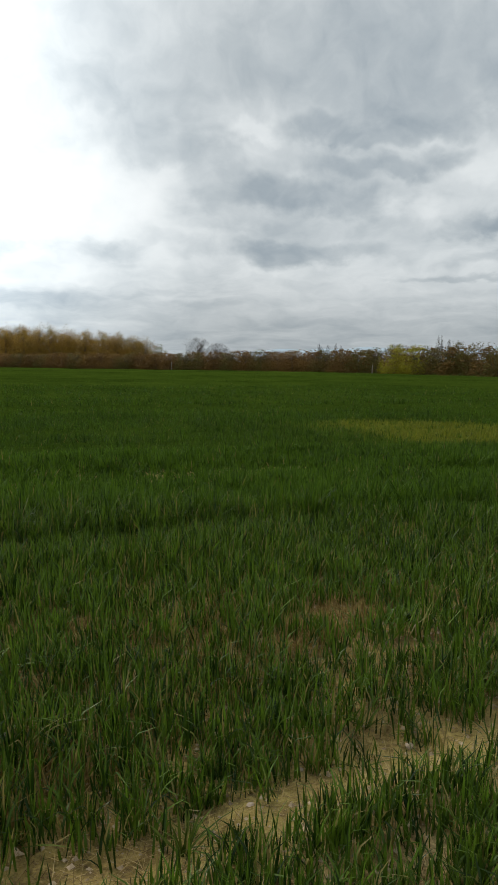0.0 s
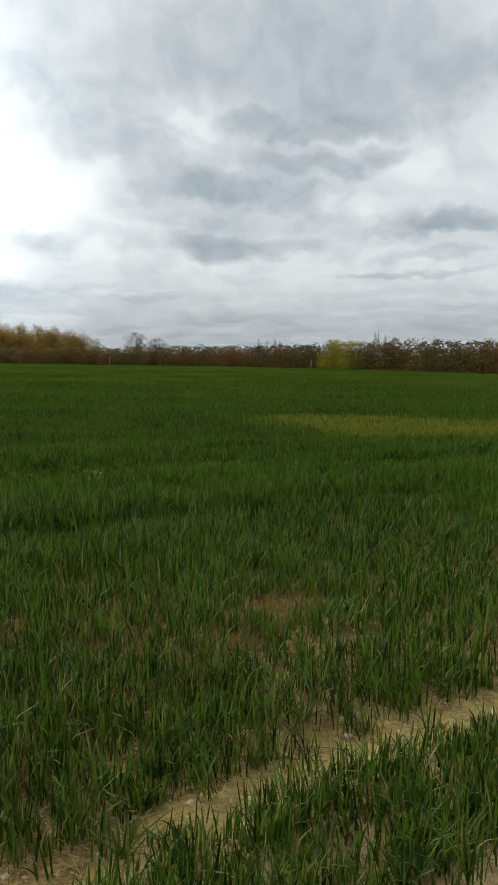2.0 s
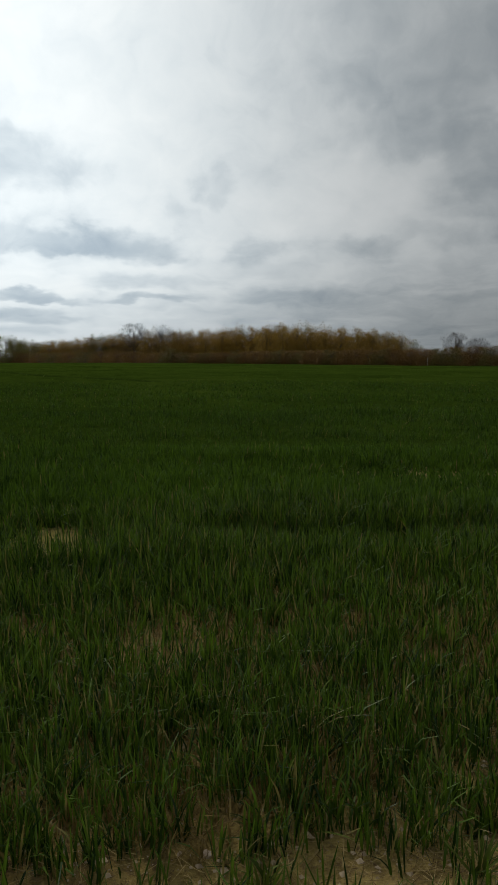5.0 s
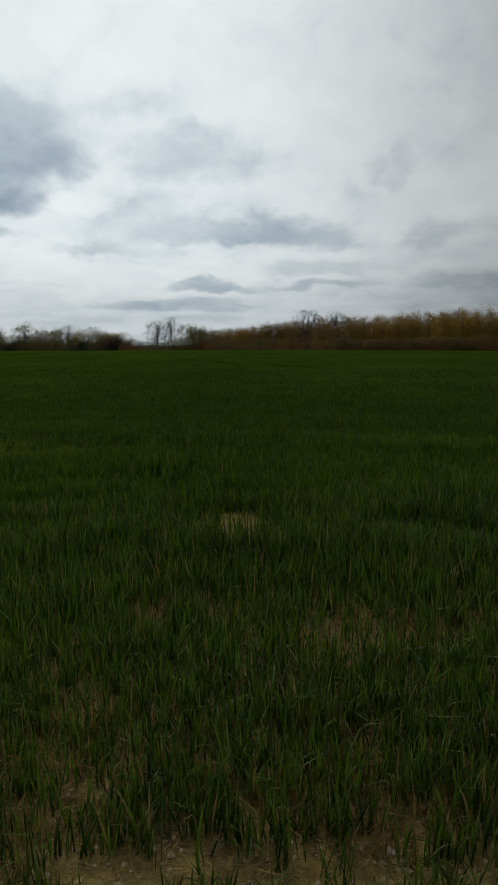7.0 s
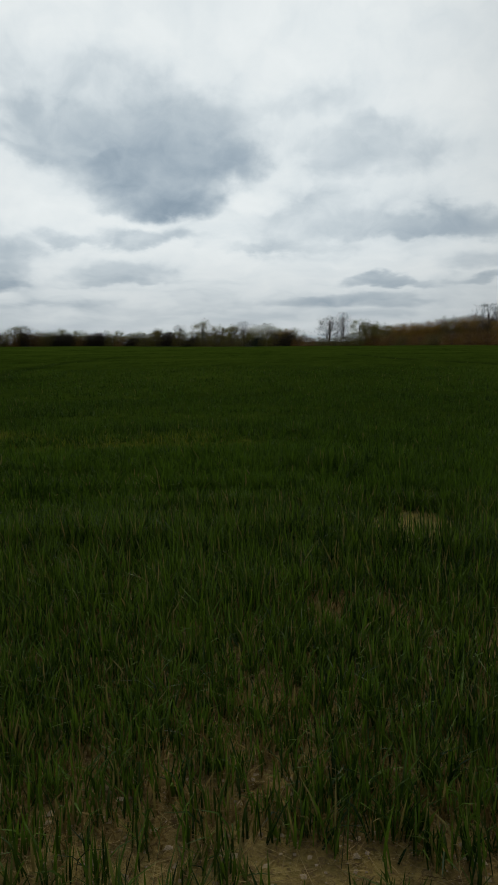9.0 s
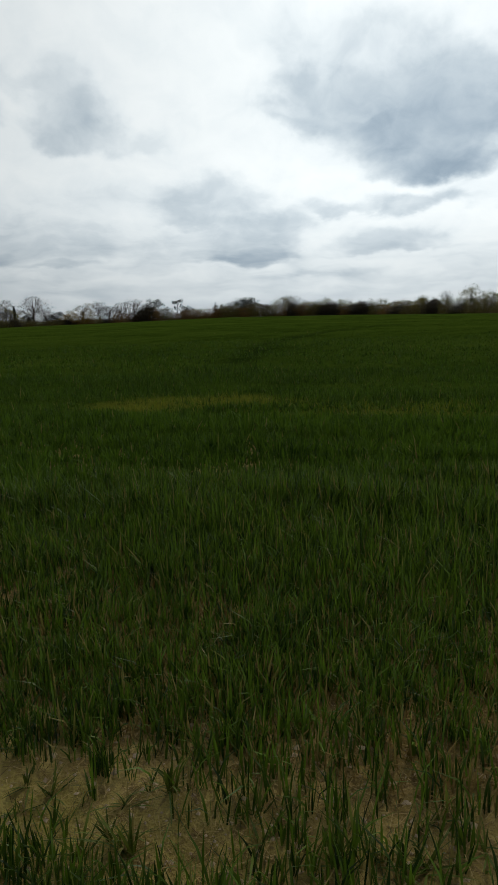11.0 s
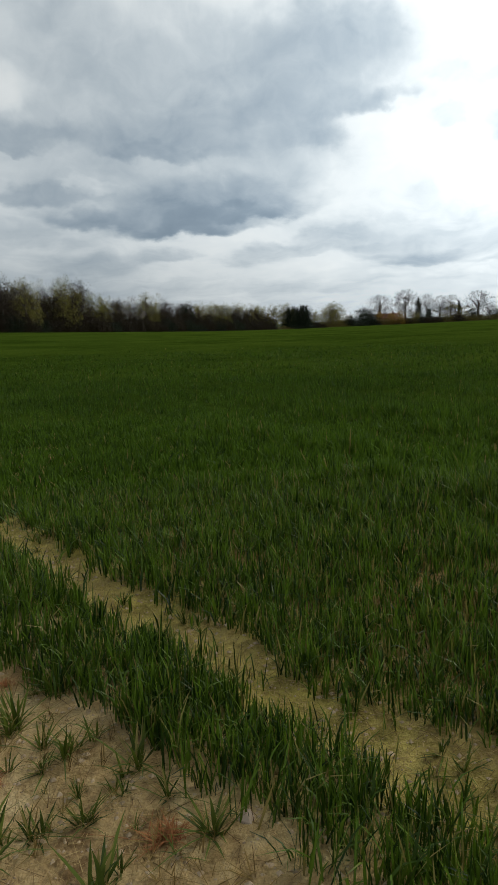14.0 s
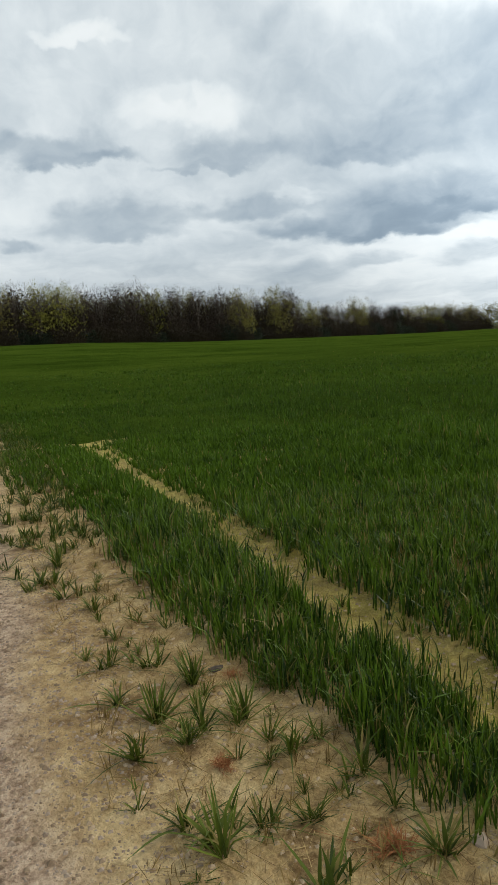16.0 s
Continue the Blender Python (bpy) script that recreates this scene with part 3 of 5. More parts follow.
def part(name, me, parent, label=""):
    ob = new(name, me)
    ob.parent = parent
    return tagged(ob, label) if label else ob


def blades(base, turn, lean, high, wide, bend, mat, name, segs=3):
    """Grass blades as tapering strips, one row of each array to a blade."""
    n = len(turn)
    d = np.stack([np.cos(turn), np.sin(turn), np.zeros(n)], 1)
    face = turn + np.pi / 2 + (np.random.rand(n) - 0.5) * 1.6
    side = np.stack([np.cos(face), np.sin(face), np.zeros(n)], 1)
    rows = []
    for k in range(segs + 1):
        s = k / segs
        p = base + d * (high * (lean * s + bend * s ** 3))[:, None]
        p[:, 2] += high * (s - 0.55 * bend * s ** 3) / np.sqrt(1 + lean ** 2)
        half = wide * 0.5 * (0.55 + 0.9 * s) * (1 - s ** 2.2) if k < segs else wide * 0.0 + 0.0003
        rows.append((p - side * half[:, None], p + side * half[:, None]))
    v = np.concatenate([np.stack([a, b]) for a, b in rows])
    v = v.transpose(1, 0, 2)
    m = 2 * (segs + 1)
    me = bpy.data.meshes.new(name)
    me.vertices.add(n * m)
    me.vertices.foreach_set("co", np.ascontiguousarray(v, dtype=np.float32).ravel())
    one = np.concatenate([[2 * k, 2 * k + 1, 2 * k + 3, 2 * k + 2] for k in range(segs)])
    idx = (np.arange(n)[:, None] * m + one[None]).astype(np.int32)
    me.loops.add(idx.size)
    me.loops.foreach_set("vertex_index", idx.ravel())
    me.polygons.add(n * segs)
    me.polygons.foreach_set("loop_start", np.arange(0, idx.size, 4, dtype=np.int32))
    me.materials.append(mat)
    me.update(calc_edges=True)
    return me


# ---- ground ----
def polar(r_list, a_list):
    r, a = np.meshgrid(r_list, np.radians(a_list), indexing="ij")
    return -r * np.sin(a), r * np.cos(a)


def sheet(name, x, y, z, mat, wrap, attrs):
    nr, na = x.shape
    idx = np.arange(nr * na).reshape(nr, na)
    nxt = np.roll(idx, -1, axis=1) if wrap else idx[:, 1:]
    cur = idx if wrap else idx[:, :-1]
    f = np.stack([cur[:-1], cur[1:], nxt[1:], nxt[:-1]], -1).reshape(-1, 4)
    me = mesh(name, np.stack([x, y, z], -1).reshape(-1, 3).tolist(), f.tolist(), mat, True)
    for k, v in attrs.items():
        me.attributes.new(k, "FLOAT", "POINT").data.foreach_set("value", np.asarray(v, np.float32).ravel())
    return new(name, me)


def relief(x, y):
    u, w = plan(x, y)
    r = np.hypot(x, y)
    lumps = 0.05 * (fbm(x * 3, y * 3, 4, 11) - 0.5) + 0.018 * (fbm(x * 17, y * 17, 3, 31) - 0.5)
    hollow = -0.035 * np.exp(-((w - 1.85) / 0.2) ** 2) + 0.03 * np.exp(-((w - 1.35) / 0.25) ** 2)
    flat = 0.35 + 0.65 * sstep(0.2, 0.6, w)
    return (lumps * flat + hollow) * (1 - sstep(7, 16, r))


def height(x, y):
    return land(x, y) + relief(np.asarray(x, float), np.asarray(y, float))


rr = [0.05]
while rr[-1] < 4500:
    rr.append(rr[-1] * (1.022 if 0.9 < rr[-1] < 6.5 else 1.09) + (0.05 if rr[-1] < 0.9 else 0))
gx, gy = polar(rr, np.arange(-180, 180, 1.0))
gu, gw = plan(gx, gy)
edge = 0.3 * (fbm(gu * 1.1, gw, 3, 41) - 0.5)
g_track = 1 - sstep(0.02, 0.30, gw + edge)
g_moss = np.exp(-((gw - 1.66 - 0.19 * sstep(-1, 0.5, gu) - 0.14 * sstep(1.5, 3, gu)) / 0.32) ** 2) * (0.28 - 0.1 * sstep(-2.2, -1.4, gu) + 0.82 * sstep(0.5, 2.5, gu)) + 0.08 * sstep(0.4, 0.9, gw) + 0.3 * sstep(1.25, 1.5, gw) + 0.5 * sstep(0.55, 0.7, fbm(gx * 0.8, gy * 0.8, 3, 15)) * sstep(3, 4, gw) + 0.5 * spot(gx, gy, -3.60, 4.74, 0.95, 0.65, 127)
g_turf = sstep(1.0, 1.05, np.hypot(gx, gy) / edge_r(azimuth(gx, gy))) + (1 - sstep(-3.6, -3.0, gw + edge)) * (gw < 0)
# soil colour takes on litter and painted crop shade towards the rows
ground = sheet("ground", gx, gy, height(gx, gy), SOIL, True, {"shaded_humus": np.clip(sstep(2.0, 2.5, gw + edge - 0.45 * sstep(-0.4, 0.8, gu)) + 0.8 * (1 - sstep(0.7, 2.2, gu)) * sstep(1.3, 1.7, gw) * (0.58 + 0.42 * sstep(-2.3, -1.5, gu)), 0, 1) * 0.9, "track": g_track, "moss": np.clip(g_moss, 0, 1), "turf": np.clip(g_turf, 0, 1)})
tagged(ground, "tan stony soil of a field edge beside a gravel track", "ground", kind="structure")

def bands(x, y):
    u, w = plan(x, y)
    return 0.20 * (fbm(u / 7.0, w / 1.1, 3, 91) - 0.5)


# closed green surface of the crop, farther out
ca = np.arange(-58, 168.1, 0.8)
t_r = np.linspace(0, 1, 120)
cx = np.empty((len(t_r), len(ca)))
cy = np.empty_like(cx)
for j, a in enumerate(ca):
    rad = 7.0 * (float(edge_r(a)) / 7.0) ** t_r
    cx[:, j], cy[:, j] = -rad * math.sin(radians(a)), rad * math.cos(radians(a))
cr = np.hypot(cx, cy)
cu, cw = plan(cx, cy)
grown = (0.42 * sstep(8.0, 16.0, cr) + 0.58 * sstep(24, 60, cr)) * np.maximum(sstep(2.3, 3.2, cw), sstep(0.4, 0.9, cw) * sstep(11, 15, cu)) * (1 - sstep(0.985, 1.0, cr / edge_r(azimuth(cx, cy))))
cz = land(cx, cy) - 0.06 + 0.21 * grown + 0.05 * (fbm(cx / 2.2, cy / 2.2, 3, 51) - 0.5) * sstep(18, 40, cr) - 0.12 * rut(cx, cy) * grown + bands(cx, cy) * sstep(9, 14, cr) * np.maximum(sstep(1.9, 2.4, cw), sstep(0.4, 0.9, cw) * sstep(11, 15, cu))
cz = np.where(cr > 9.5, np.maximum(cz, land(cx, cy) + 0.03 * np.minimum(grown * 8, 1) - 0.06 * (1 - np.minimum(grown * 8, 1))), cz)
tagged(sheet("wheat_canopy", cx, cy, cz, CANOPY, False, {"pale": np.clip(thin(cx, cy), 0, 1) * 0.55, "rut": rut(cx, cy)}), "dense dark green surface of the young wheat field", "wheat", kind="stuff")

# ---- wheat ----
ROW = 0.125


def waves(x, y):
    """Taller and shorter bands of the crop along the drill rows."""
    u, w = plan(x, y)
    return (1.7 * (fbm(u / 7.0, w / 1.1, 3, 91) - 0.5) + 1.5 * (fbm(u / 3.5, w / 0.42, 2, 92) - 0.5)) * sstep(3.5, 6, w)


def shoots(r0, r1, per_m2, a0=-27, a1=142):
    """Places of shoots in drill rows between two distances, thinned where the crop is thin."""
    n = int(0.5 * (r1 * r1 - r0 * r0) * radians(a1 - a0) * per_m2)
    r = np.sqrt(np.random.rand(n) * (r1 * r1 - r0 * r0) + r0 * r0)
    a = np.radians(a0 + np.random.rand(n) * (a1 - a0))
    x, y = -r * np.sin(a), r * np.cos(a)
    u, w = plan(x, y)
    jig = (np.round(w / ROW) * ROW - w) * (1 - sstep(10, 30, r)) + np.random.randn(n) * 0.022
    x, y = x + V[0] * jig, y + V[1] * jig
    keep = (np.random.rand(n) < crop(x, y) * np.clip(1 + 1.5 * waves(x, y), 0.85, 1)) & (np.hypot(x, y) < edge_r(azimuth(x, y)) - 0.5)
    return x[keep], y[keep]


def wheat(name, r0, r1, per_m2, leaves, wide, segs, label, mat):
    x, y = shoots(r0, r1, per_m2)
    n = len(x)
    u, w = plan(x, y)
    vigour = 0.62 + 0.3 * fbm(x * 0.9, y * 0.9, 3, 61) + 0.16 * sstep(1.0, 1.2, w) * (1 - sstep(1.6, 1.8, w)) * (1 - 1.9 * (1 - sstep(-2.2, -1.0, u))) + 0.25 * sstep(3, 6, w) - 0.3 * thin(x, y) - 0.14 * sstep(3, 7, u) * (1 - sstep(1.9, 2.2, w))
    vigour = vigour * np.clip(1 + waves(x, y), 0.62, 1.5) * (1 - 0.22 * sstep(5, 11, np.hypot(x, y))) * (0.68 + 0.64 * vnoise(x * 5.5, y * 5.5, 33))
    z = height(x, y) - 0.005
    rep = leaves
    bx, by, bz = (np.repeat(q, rep) for q in (x, y, z))
    k = n * rep
    turn = np.random.rand(k) * 2 * np.pi
    high = np.repeat(vigour, rep) * (0.085 + 0.165 * np.random.rand(k) ** 0.8) * 1.0
    lean = (np.abs(np.random.randn(k)) * 0.22 + 0.04) * np.repeat(1 + 0.8 * sstep(4, 10, np.hypot(x, y)), rep)
    bend = np.maximum(0, np.random.randn(k) * 0.28 + 0.05)
    base = np.stack([bx + np.random.randn(k) * 0.02, by + np.random.randn(k) * 0.02, bz], 1)
    ww = wide * (0.65 + 0.7 * np.random.rand(k))
    tagged(new(name, blades(base, turn, lean, high, ww, bend, mat, name, segs)), label, "wheat", kind="stuff")


wheat("wheat", 1.2, 3.6, 760, 5, 0.0098, 3, "dark green young wheat standing in rows at the field edge", WHEAT)
wheat("wheat", 3.6, 7, 470, 5, 0.0128, 2, "dark green young wheat in drill rows near the track", WHEAT)
wheat("wheat", 6.6, 12, 230, 5, 0.0215, 2, "dark green young wheat in the middle rows", LUSH)
wheat("wheat", 11.4, 20, 85, 6, 0.027, 1, "dark green young wheat in drill rows", LUSH)
wheat("wheat", 19, 42, 17, 6, 0.047, 1, "even dark green young wheat out in the field", LUSH)
wheat("wheat", 42, 100, 1.5, 5, 0.11, 1, "even dark green young wheat far out in the field", LUSH)


def strewn(name, k, x, y, high, wide, lean, mat, label, category):
    """Single blades standing or lying at the places given."""
    n = len(x)
    base = np.stack([x, y, height(x, y) - 0.003], 1)
    tagged(new(name, blades(base, np.random.rand(n) * 6.28, np.abs(np.random.randn(n)) * lean + 0.1, high * (0.5 + 0.8 * np.random.rand(n)), wide * (0.6 + 0.8 * np.random.rand(n)), np.maximum(0, np.random.randn(n) * 0.3), mat, name, k)), label, category, kind="stuff")


# yellowed crop of the thin patches
n = 60000
x, y = np.concatenate([np.random.uniform(-1, 11, n // 2), np.random.uniform(-16, -6, n // 2)]), np.concatenate([np.random.uniform(12, 19, n // 2), np.random.uniform(0, 9, n // 2)])
keep = np.random.rand(n) < 0.42 * thin(x, y) * sstep(0.3, 0.6, fbm(x * 1.5, y * 1.5, 3, 8))
strewn("yellowed_wheat", 1, x[keep], y[keep], 0.17, 0.03, 0.35, YELLOWED, "thin yellowed wheat in a poor patch of the field", "wheat")
# dead lower leaves among the crop near the track
n = 95000
u, w = np.random.uniform(-4.5, 5.5, n), 1.95 + 4.4 * np.random.rand(n) ** 1.4
x, y = U[0] * u + V[0] * w, U[1] * u + V[1] * w
u, w = plan(x, y)
keep = (w > 1.75 + 0.5 * sstep(-1.2, -0.4, u)) & (np.random.rand(n) < (1 - sstep(3.6, 5.6, w)) * (1 - 0.75 * sstep(1.5, 4, u)) * (0.3 + 0.4 * sstep(0.35, 0.65, fbm(x * 1.3, y * 1.3, 3, 44))))
strewn("dead_leaves", 2, x[keep], y[keep], 0.08, 0.008, 0.6, DEAD, "withered brown leaves among the wheat stems", "dead leaves")


def wheat_plant(seed, n, high, splay):
    rs = np.random.RandomState(seed)
    np.random.seed(seed)
    k = n
    base = np.stack([rs.randn(k) * 0.012, rs.randn(k) * 0.012, np.full(k, -0.008)], 1)
    return blades(base, rs.rand(k) * 2 * np.pi, np.abs(rs.randn(k)) * splay + 0.15, high * (0.5 + 0.6 * rs.rand(k)), 0.0145 * (0.6 + 0.7 * rs.rand(k)), np.maximum(0, rs.randn(k) * 0.35 + 0.2), STRAY, "wheat_plant", 4)


PLANTS = [wheat_plant(100 + i, n, h, s) for i, (n, h, s) in enumerate(((14, 0.16, 0.6), (20, 0.17, 0.55), (13, 0.14, 0.9), (24, 0.19, 0.45), (9, 0.14, 0.7), (15, 0.13, 1.0)))]
DEADS = []
rng = random.Random(7)


def at_plan(u, w):
    """The x, y of a place u along the edge and w into the field."""
    s = max(0.0, -u)
    v = w - (0.095 * s * s if s < 3 else 0.855 + 0.57 * (s - 3))
    return U[0] * u + V[0] * v, U[1] * u + V[1] * v


def put(me, name, x, y, turn, size, label, category, group="", sink=0.0):
    ob = new(name, me)
    ob.matrix_world = Matrix.Translation((x, y, float(height(x, y)) - sink)) @ pose(0, 0, 0, 0, 0, turn) @ Matrix.Diagonal((size, size, size, 1))
    return tagged(ob, label, category, group)


# the larger plants on the bare strip, and seedlings between them
for x, y, k in (
        (-3.76, -3.19, 1.00), (-3.82, -4.02, 1.20), (-3.20, -3.12, 1.00), (-3.16, -2.75, 0.80), (-2.90, -2.71, 0.90), (-2.75, -2.45, 0.80), (-2.59, -2.56, 0.80), (-2.74, -2.26, 0.90), (-2.63, -2.05, 1.10), (-2.38, -2.25, 1.00), (-2.34, -1.97, 1.10), (-2.29, -1.76, 0.90), (-2.10, -1.84, 0.80), (-2.44, -1.66, 1.00), (-1.86, -1.72, 0.50), (-1.86, -1.49, 1.25), (-1.80, -1.32, 1.20), (-1.96, -1.36, 0.90), (-2.71, -1.60, 1.20), (-2.38, -1.29, 0.90), (-2.31, -1.40, 0.80), (-2.28, -1.08, 0.90), (-2.02, -1.14, 0.70), (-1.94, -1.28, 0.70), (-1.80, -1.02, 1.10), (-2.03, -0.70, 1.00), (-2.18, -0.89, 0.60), (-3.30, -3.41, 1.10)):
    for _ in range(2 if k > 0.6 else 1):
        put(rng.choice(PLANTS), "wheat_plant", x + rng.gauss(0, 0.03), y + rng.gauss(0, 0.03), rng.random() * 360, k * rng.uniform(0.7, 1.08), "sprawling green wheat plant on bare tan soil", "wheat plant", "stray wheat plants on bare soil")
u = 0.3
while u < 5.2:
    for _ in range(5):
        x, y = at_plan(u + rng.random() * 0.25, 0.36 + 0.72 * rng.random() ** 0.75)
        if rng.random() < 0.1 + 0.9 * float(fbm(np.array(x * 2.3), np.array(y * 2.3), 2, 19)):
            put(rng.choice(PLANTS), "wheat_plant", x, y, rng.random() * 360, 0.3 + 0.3 * rng.random(), "small sprawling wheat seedling on bare tan soil", "wheat plant", "wheat seedlings on bare soil")
    u += 0.17
# the same plants farther along the edge, and thinly dried ones between them
n = 420
u = np.random.uniform(5, 17, n)
w = 0.28 + 0.88 * np.random.rand(n) ** 0.75 - 0.4 * np.random.rand(n)
x, y = U[0] * u + V[0] * w, U[1] * u + V[1] * w
x, y = (np.repeat(q, 16) + np.random.randn(n * 16) * 0.016 for q in (x, y))
strewn("stray_wheat", 2, x, y, 0.12, 0.014, 0.8, STRAY, "sprawling green wheat scattered along the track's edge", "wheat")
n = 260
u, w = np.random.uniform(0, 7, n), np.random.uniform(0.3, 1.15, n)
x, y = U[0] * u + V[0] * w, U[1] * u + V[1] * w
x, y = (np.repeat(q, 9) + np.random.randn(n * 9) * 0.014 for q in (x, y))
strewn("dried_blades", 2, x, y, 0.07, 0.005, 1.1, DEAD, "thin dried grass blades on the bare soil", "dead grass")
for _ in range(95):
    u = rng.uniform(-3.4, 1.6) if rng.random() < 0.6 else rng.uniform(1.6, 7)
    x, y = at_plan(u, rng.choice((rng.uniform(1.5, 2.2), rng.uniform(1.85, 2.2))))
    put(rng.choice(PLANTS), "wheat_plant", x, y, rng.random() * 360, 0.45 + 0.4 * rng.random(), "thin green wheat plant in a bare wheel rut", "wheat plant", "stray wheat plants in the rut")


# ---- trees ----
def tube(verts, faces, path, radii, sides):
    """A tapering limb along a path."""
    start = len(verts)
    for i, (p, r) in enumerate(zip(path, radii)):
        d = (path[min(i + 1, len(path) - 1)] - path[max(i - 1, 0)]).normalized()
        a = d.orthogonal().normalized()
        b = d.cross(a)
        for k in range(sides):
            t = 2 * math.pi * k / sides
            verts.append(p + (a * math.cos(t) + b * math.sin(t)) * r)
    for i in range(len(path) - 1):
        for k in range(sides):
            o, k2 = start + i * sides, (k + 1) % sides
            faces.append((o + k, o + k2, o + sides + k2, o + sides + k))


def strip(out, p, q, wide, rs):
    d = (q - p).normalized()
    s = d.cross(Vector((rs.uniform(-1, 1), rs.uniform(-1, 1), rs.uniform(-1, 1)))).normalized() * wide * 0.5
    out.append((p - s, p + s, q + s * 0.35, q - s * 0.35))


def leaf_tri(out, p, size, rs, way=None):
    a = Vector((rs.gauss(0, 1), rs.gauss(0, 1), rs.gauss(0, 1))).normalized()
    if way is not None:
        a = (a * 0.75 + way).normalized()
    b = a.orthogonal().normalized()
    b.rotate(Matrix.Rotation(rs.uniform(0, 6.28), 3, a))
    c = a.cross(b)
    s = size * rs.uniform(0.6, 1.3) * 0.5
    out.append((p - b * s - c * s * 0.5, p + b * s * 1.1, p - b * s * 0.3 + c * s * 0.95))


def grow(seed, shape, limbs, forks, twigs, leaves, leaf_size, leaf_mat, twig_mat, clear=0.22, fill=(0.55, 1.0), twig_w=0.05, stems=1, low=0, inner=0, haze=0, clumps=30):
    """A tree 10 m high and 10 m wide: trunk with limbs, and a crown of twigs and leaves in an uneven outline.
    shape: radius of the crown at a share of its height."""
    rs = random.Random(seed)
    verts, faces, fine, green = [], [], [], []
    phase = [rs.uniform(0, 6.28) for _ in range(6)]

    def reach(t, a):
        lump = 1 + 0.20 * math.sin(2 * a + phase[0] + 5 * t) + 0.16 * math.sin(3 * a + phase[1] - 7 * t) + 0.10 * math.sin(7 * a + phase[2] + 11 * t)
        return 5.0 * shape(t) * lump

    def inside(lo=0.0):
        t = lo + (1 - lo) * rs.random()
        a = rs.uniform(0, 6.28)
        k = fill[0] + (fill[1] - fill[0]) * rs.random() ** 0.6
        z = 10 * (clear + (1 - clear) * t) * (1 + 0.05 * math.sin(5 * a + phase[3]))
        r = reach(t, a) * k
        return Vector((r * math.cos(a), r * math.sin(a), min(z, 10.0)))

    top = 8.6
    trunks = []
    for s in range(stems):
        a, out = rs.uniform(0, 6.28), 0.0 if stems == 1 else rs.uniform(0.3, 2.2)
        lean = Vector((math.cos(a), math.sin(a), 0)) * out
        path = [Vector((0, 0, -0.4)) + lean * 0.15]
        for i in range(1, 6):
            path.append(Vector((rs.gauss(0, 0.10), rs.gauss(0, 0.10), top * i / 5)) + lean * (0.15 + 0.85 * i / 5))
        tube(verts, faces, path, [r / math.sqrt(stems) for r in (0.34, 0.25, 0.19, 0.13, 0.08, 0.03)], 6 if stems == 1 else 4)
        trunks.append(path)
    tips = []
    for i in range(limbs):
        path = rs.choice(trunks)
        t = (i + rs.random()) / limbs
        end = inside(0.08 + 0.85 * t) * 0.86
        h = min(max(end.z * rs.uniform(0.45, 0.75), 10 * clear * 0.7), top * 0.95)
        k = min(int(h / top * 5), 4)
        f = h / top * 5 - k
        p0 = path[k].lerp(path[k + 1], f)
        mid = p0.lerp(end, 0.5) + Vector((rs.gauss(0, 0.25), rs.gauss(0, 0.25), rs.uniform(-0.1, 0.5)))
        tube(verts, faces, [p0, mid, end], [0.11, 0.07, 0.025], 3)
        for _ in range(forks):
            q0 = p0.lerp(mid, rs.uniform(0.3, 1)) if rs.random() < 0.4 else mid.lerp(end, rs.random())
            q1 = q0.lerp(inside(0.0), 0.62) + Vector((rs.gauss(0, 0.3), rs.gauss(0, 0.3), rs.uniform(0, 0.4)))
            tube(verts, faces, [q0, q1], [0.05, 0.014], 3)
            tips.append((q0, q1))
        tips.append((mid, end))
    for q0, q1 in tips:
        for _ in range(twigs):
            b = q0.lerp(q1, rs.uniform(0.3, 1.0))
            out = (Vector((b.x, b.y, 0)) * 0.12 + Vector((rs.gauss(0, 0.5), rs.gauss(0, 0.5), rs.uniform(-0.1, 0.9)))).normalized()
            e = b + out * rs.uniform(0.35, 0.9)
            strip(fine, b, e, twig_w, rs)
            if rs.random() < 0.6:
                m = b.lerp(e, 0.5)
                strip(fine, m, m + (out + Vector((rs.gauss(0, 0.6), rs.gauss(0, 0.6), rs.gauss(0, 0.6)))) * 0.5, twig_w * 0.7, rs)
    for _ in range(low // 8):
        b = inside() * rs.uniform(0.5, 1.0)
        strip(fine, b, b + (Vector((b.x, b.y, 0)) * 0.15 + Vector((rs.gauss(0, 0.4), rs.gauss(0, 0.4), rs.uniform(0.3, 1.2)))), twig_w, rs)
    for _ in range(haze):
        p = inside()
        out = Vector((p.x, p.y, 1.2 * (p.z - 10 * clear) * 0.6)).normalized()
        strip(fine, p - out * rs.uniform(0.2, 0.75), p + out * 0.05 + Vector((rs.gauss(0, 0.25), rs.gauss(0, 0.25), rs.gauss(0, 0.15))), twig_w, rs)
    balls = []
    for _ in range(clumps):
        p = inside()
        k = rs.uniform(0.66, 0.97)
        balls.append((Vector((p.x * k, p.y * k, max(10 * clear + 0.5, p.z * rs.uniform(0.84, 0.97)))), rs.uniform(0.7, 1.4)))
    low, leaf_size = int(1.5 * low), 0.64 * leaf_size
    for i in range(int(1.6 * leaves)):
        if i < low:
            p = inside()
            leaf_tri(green, Vector((p.x, p.y, max(p.z * rs.uniform(0.2, 1.0), 0.2))), leaf_size, rs, Vector((p.x, p.y, 1.0)).normalized())
            continue
        c, r = rs.choice(balls)
        way = Vector((rs.gauss(0, 1), rs.gauss(0, 1), rs.gauss(0.25, 1))).normalized()
        p = c + way * r * (0.5 + 0.5 * math.sqrt(rs.random())) * rs.uniform(0.85, 1.12)
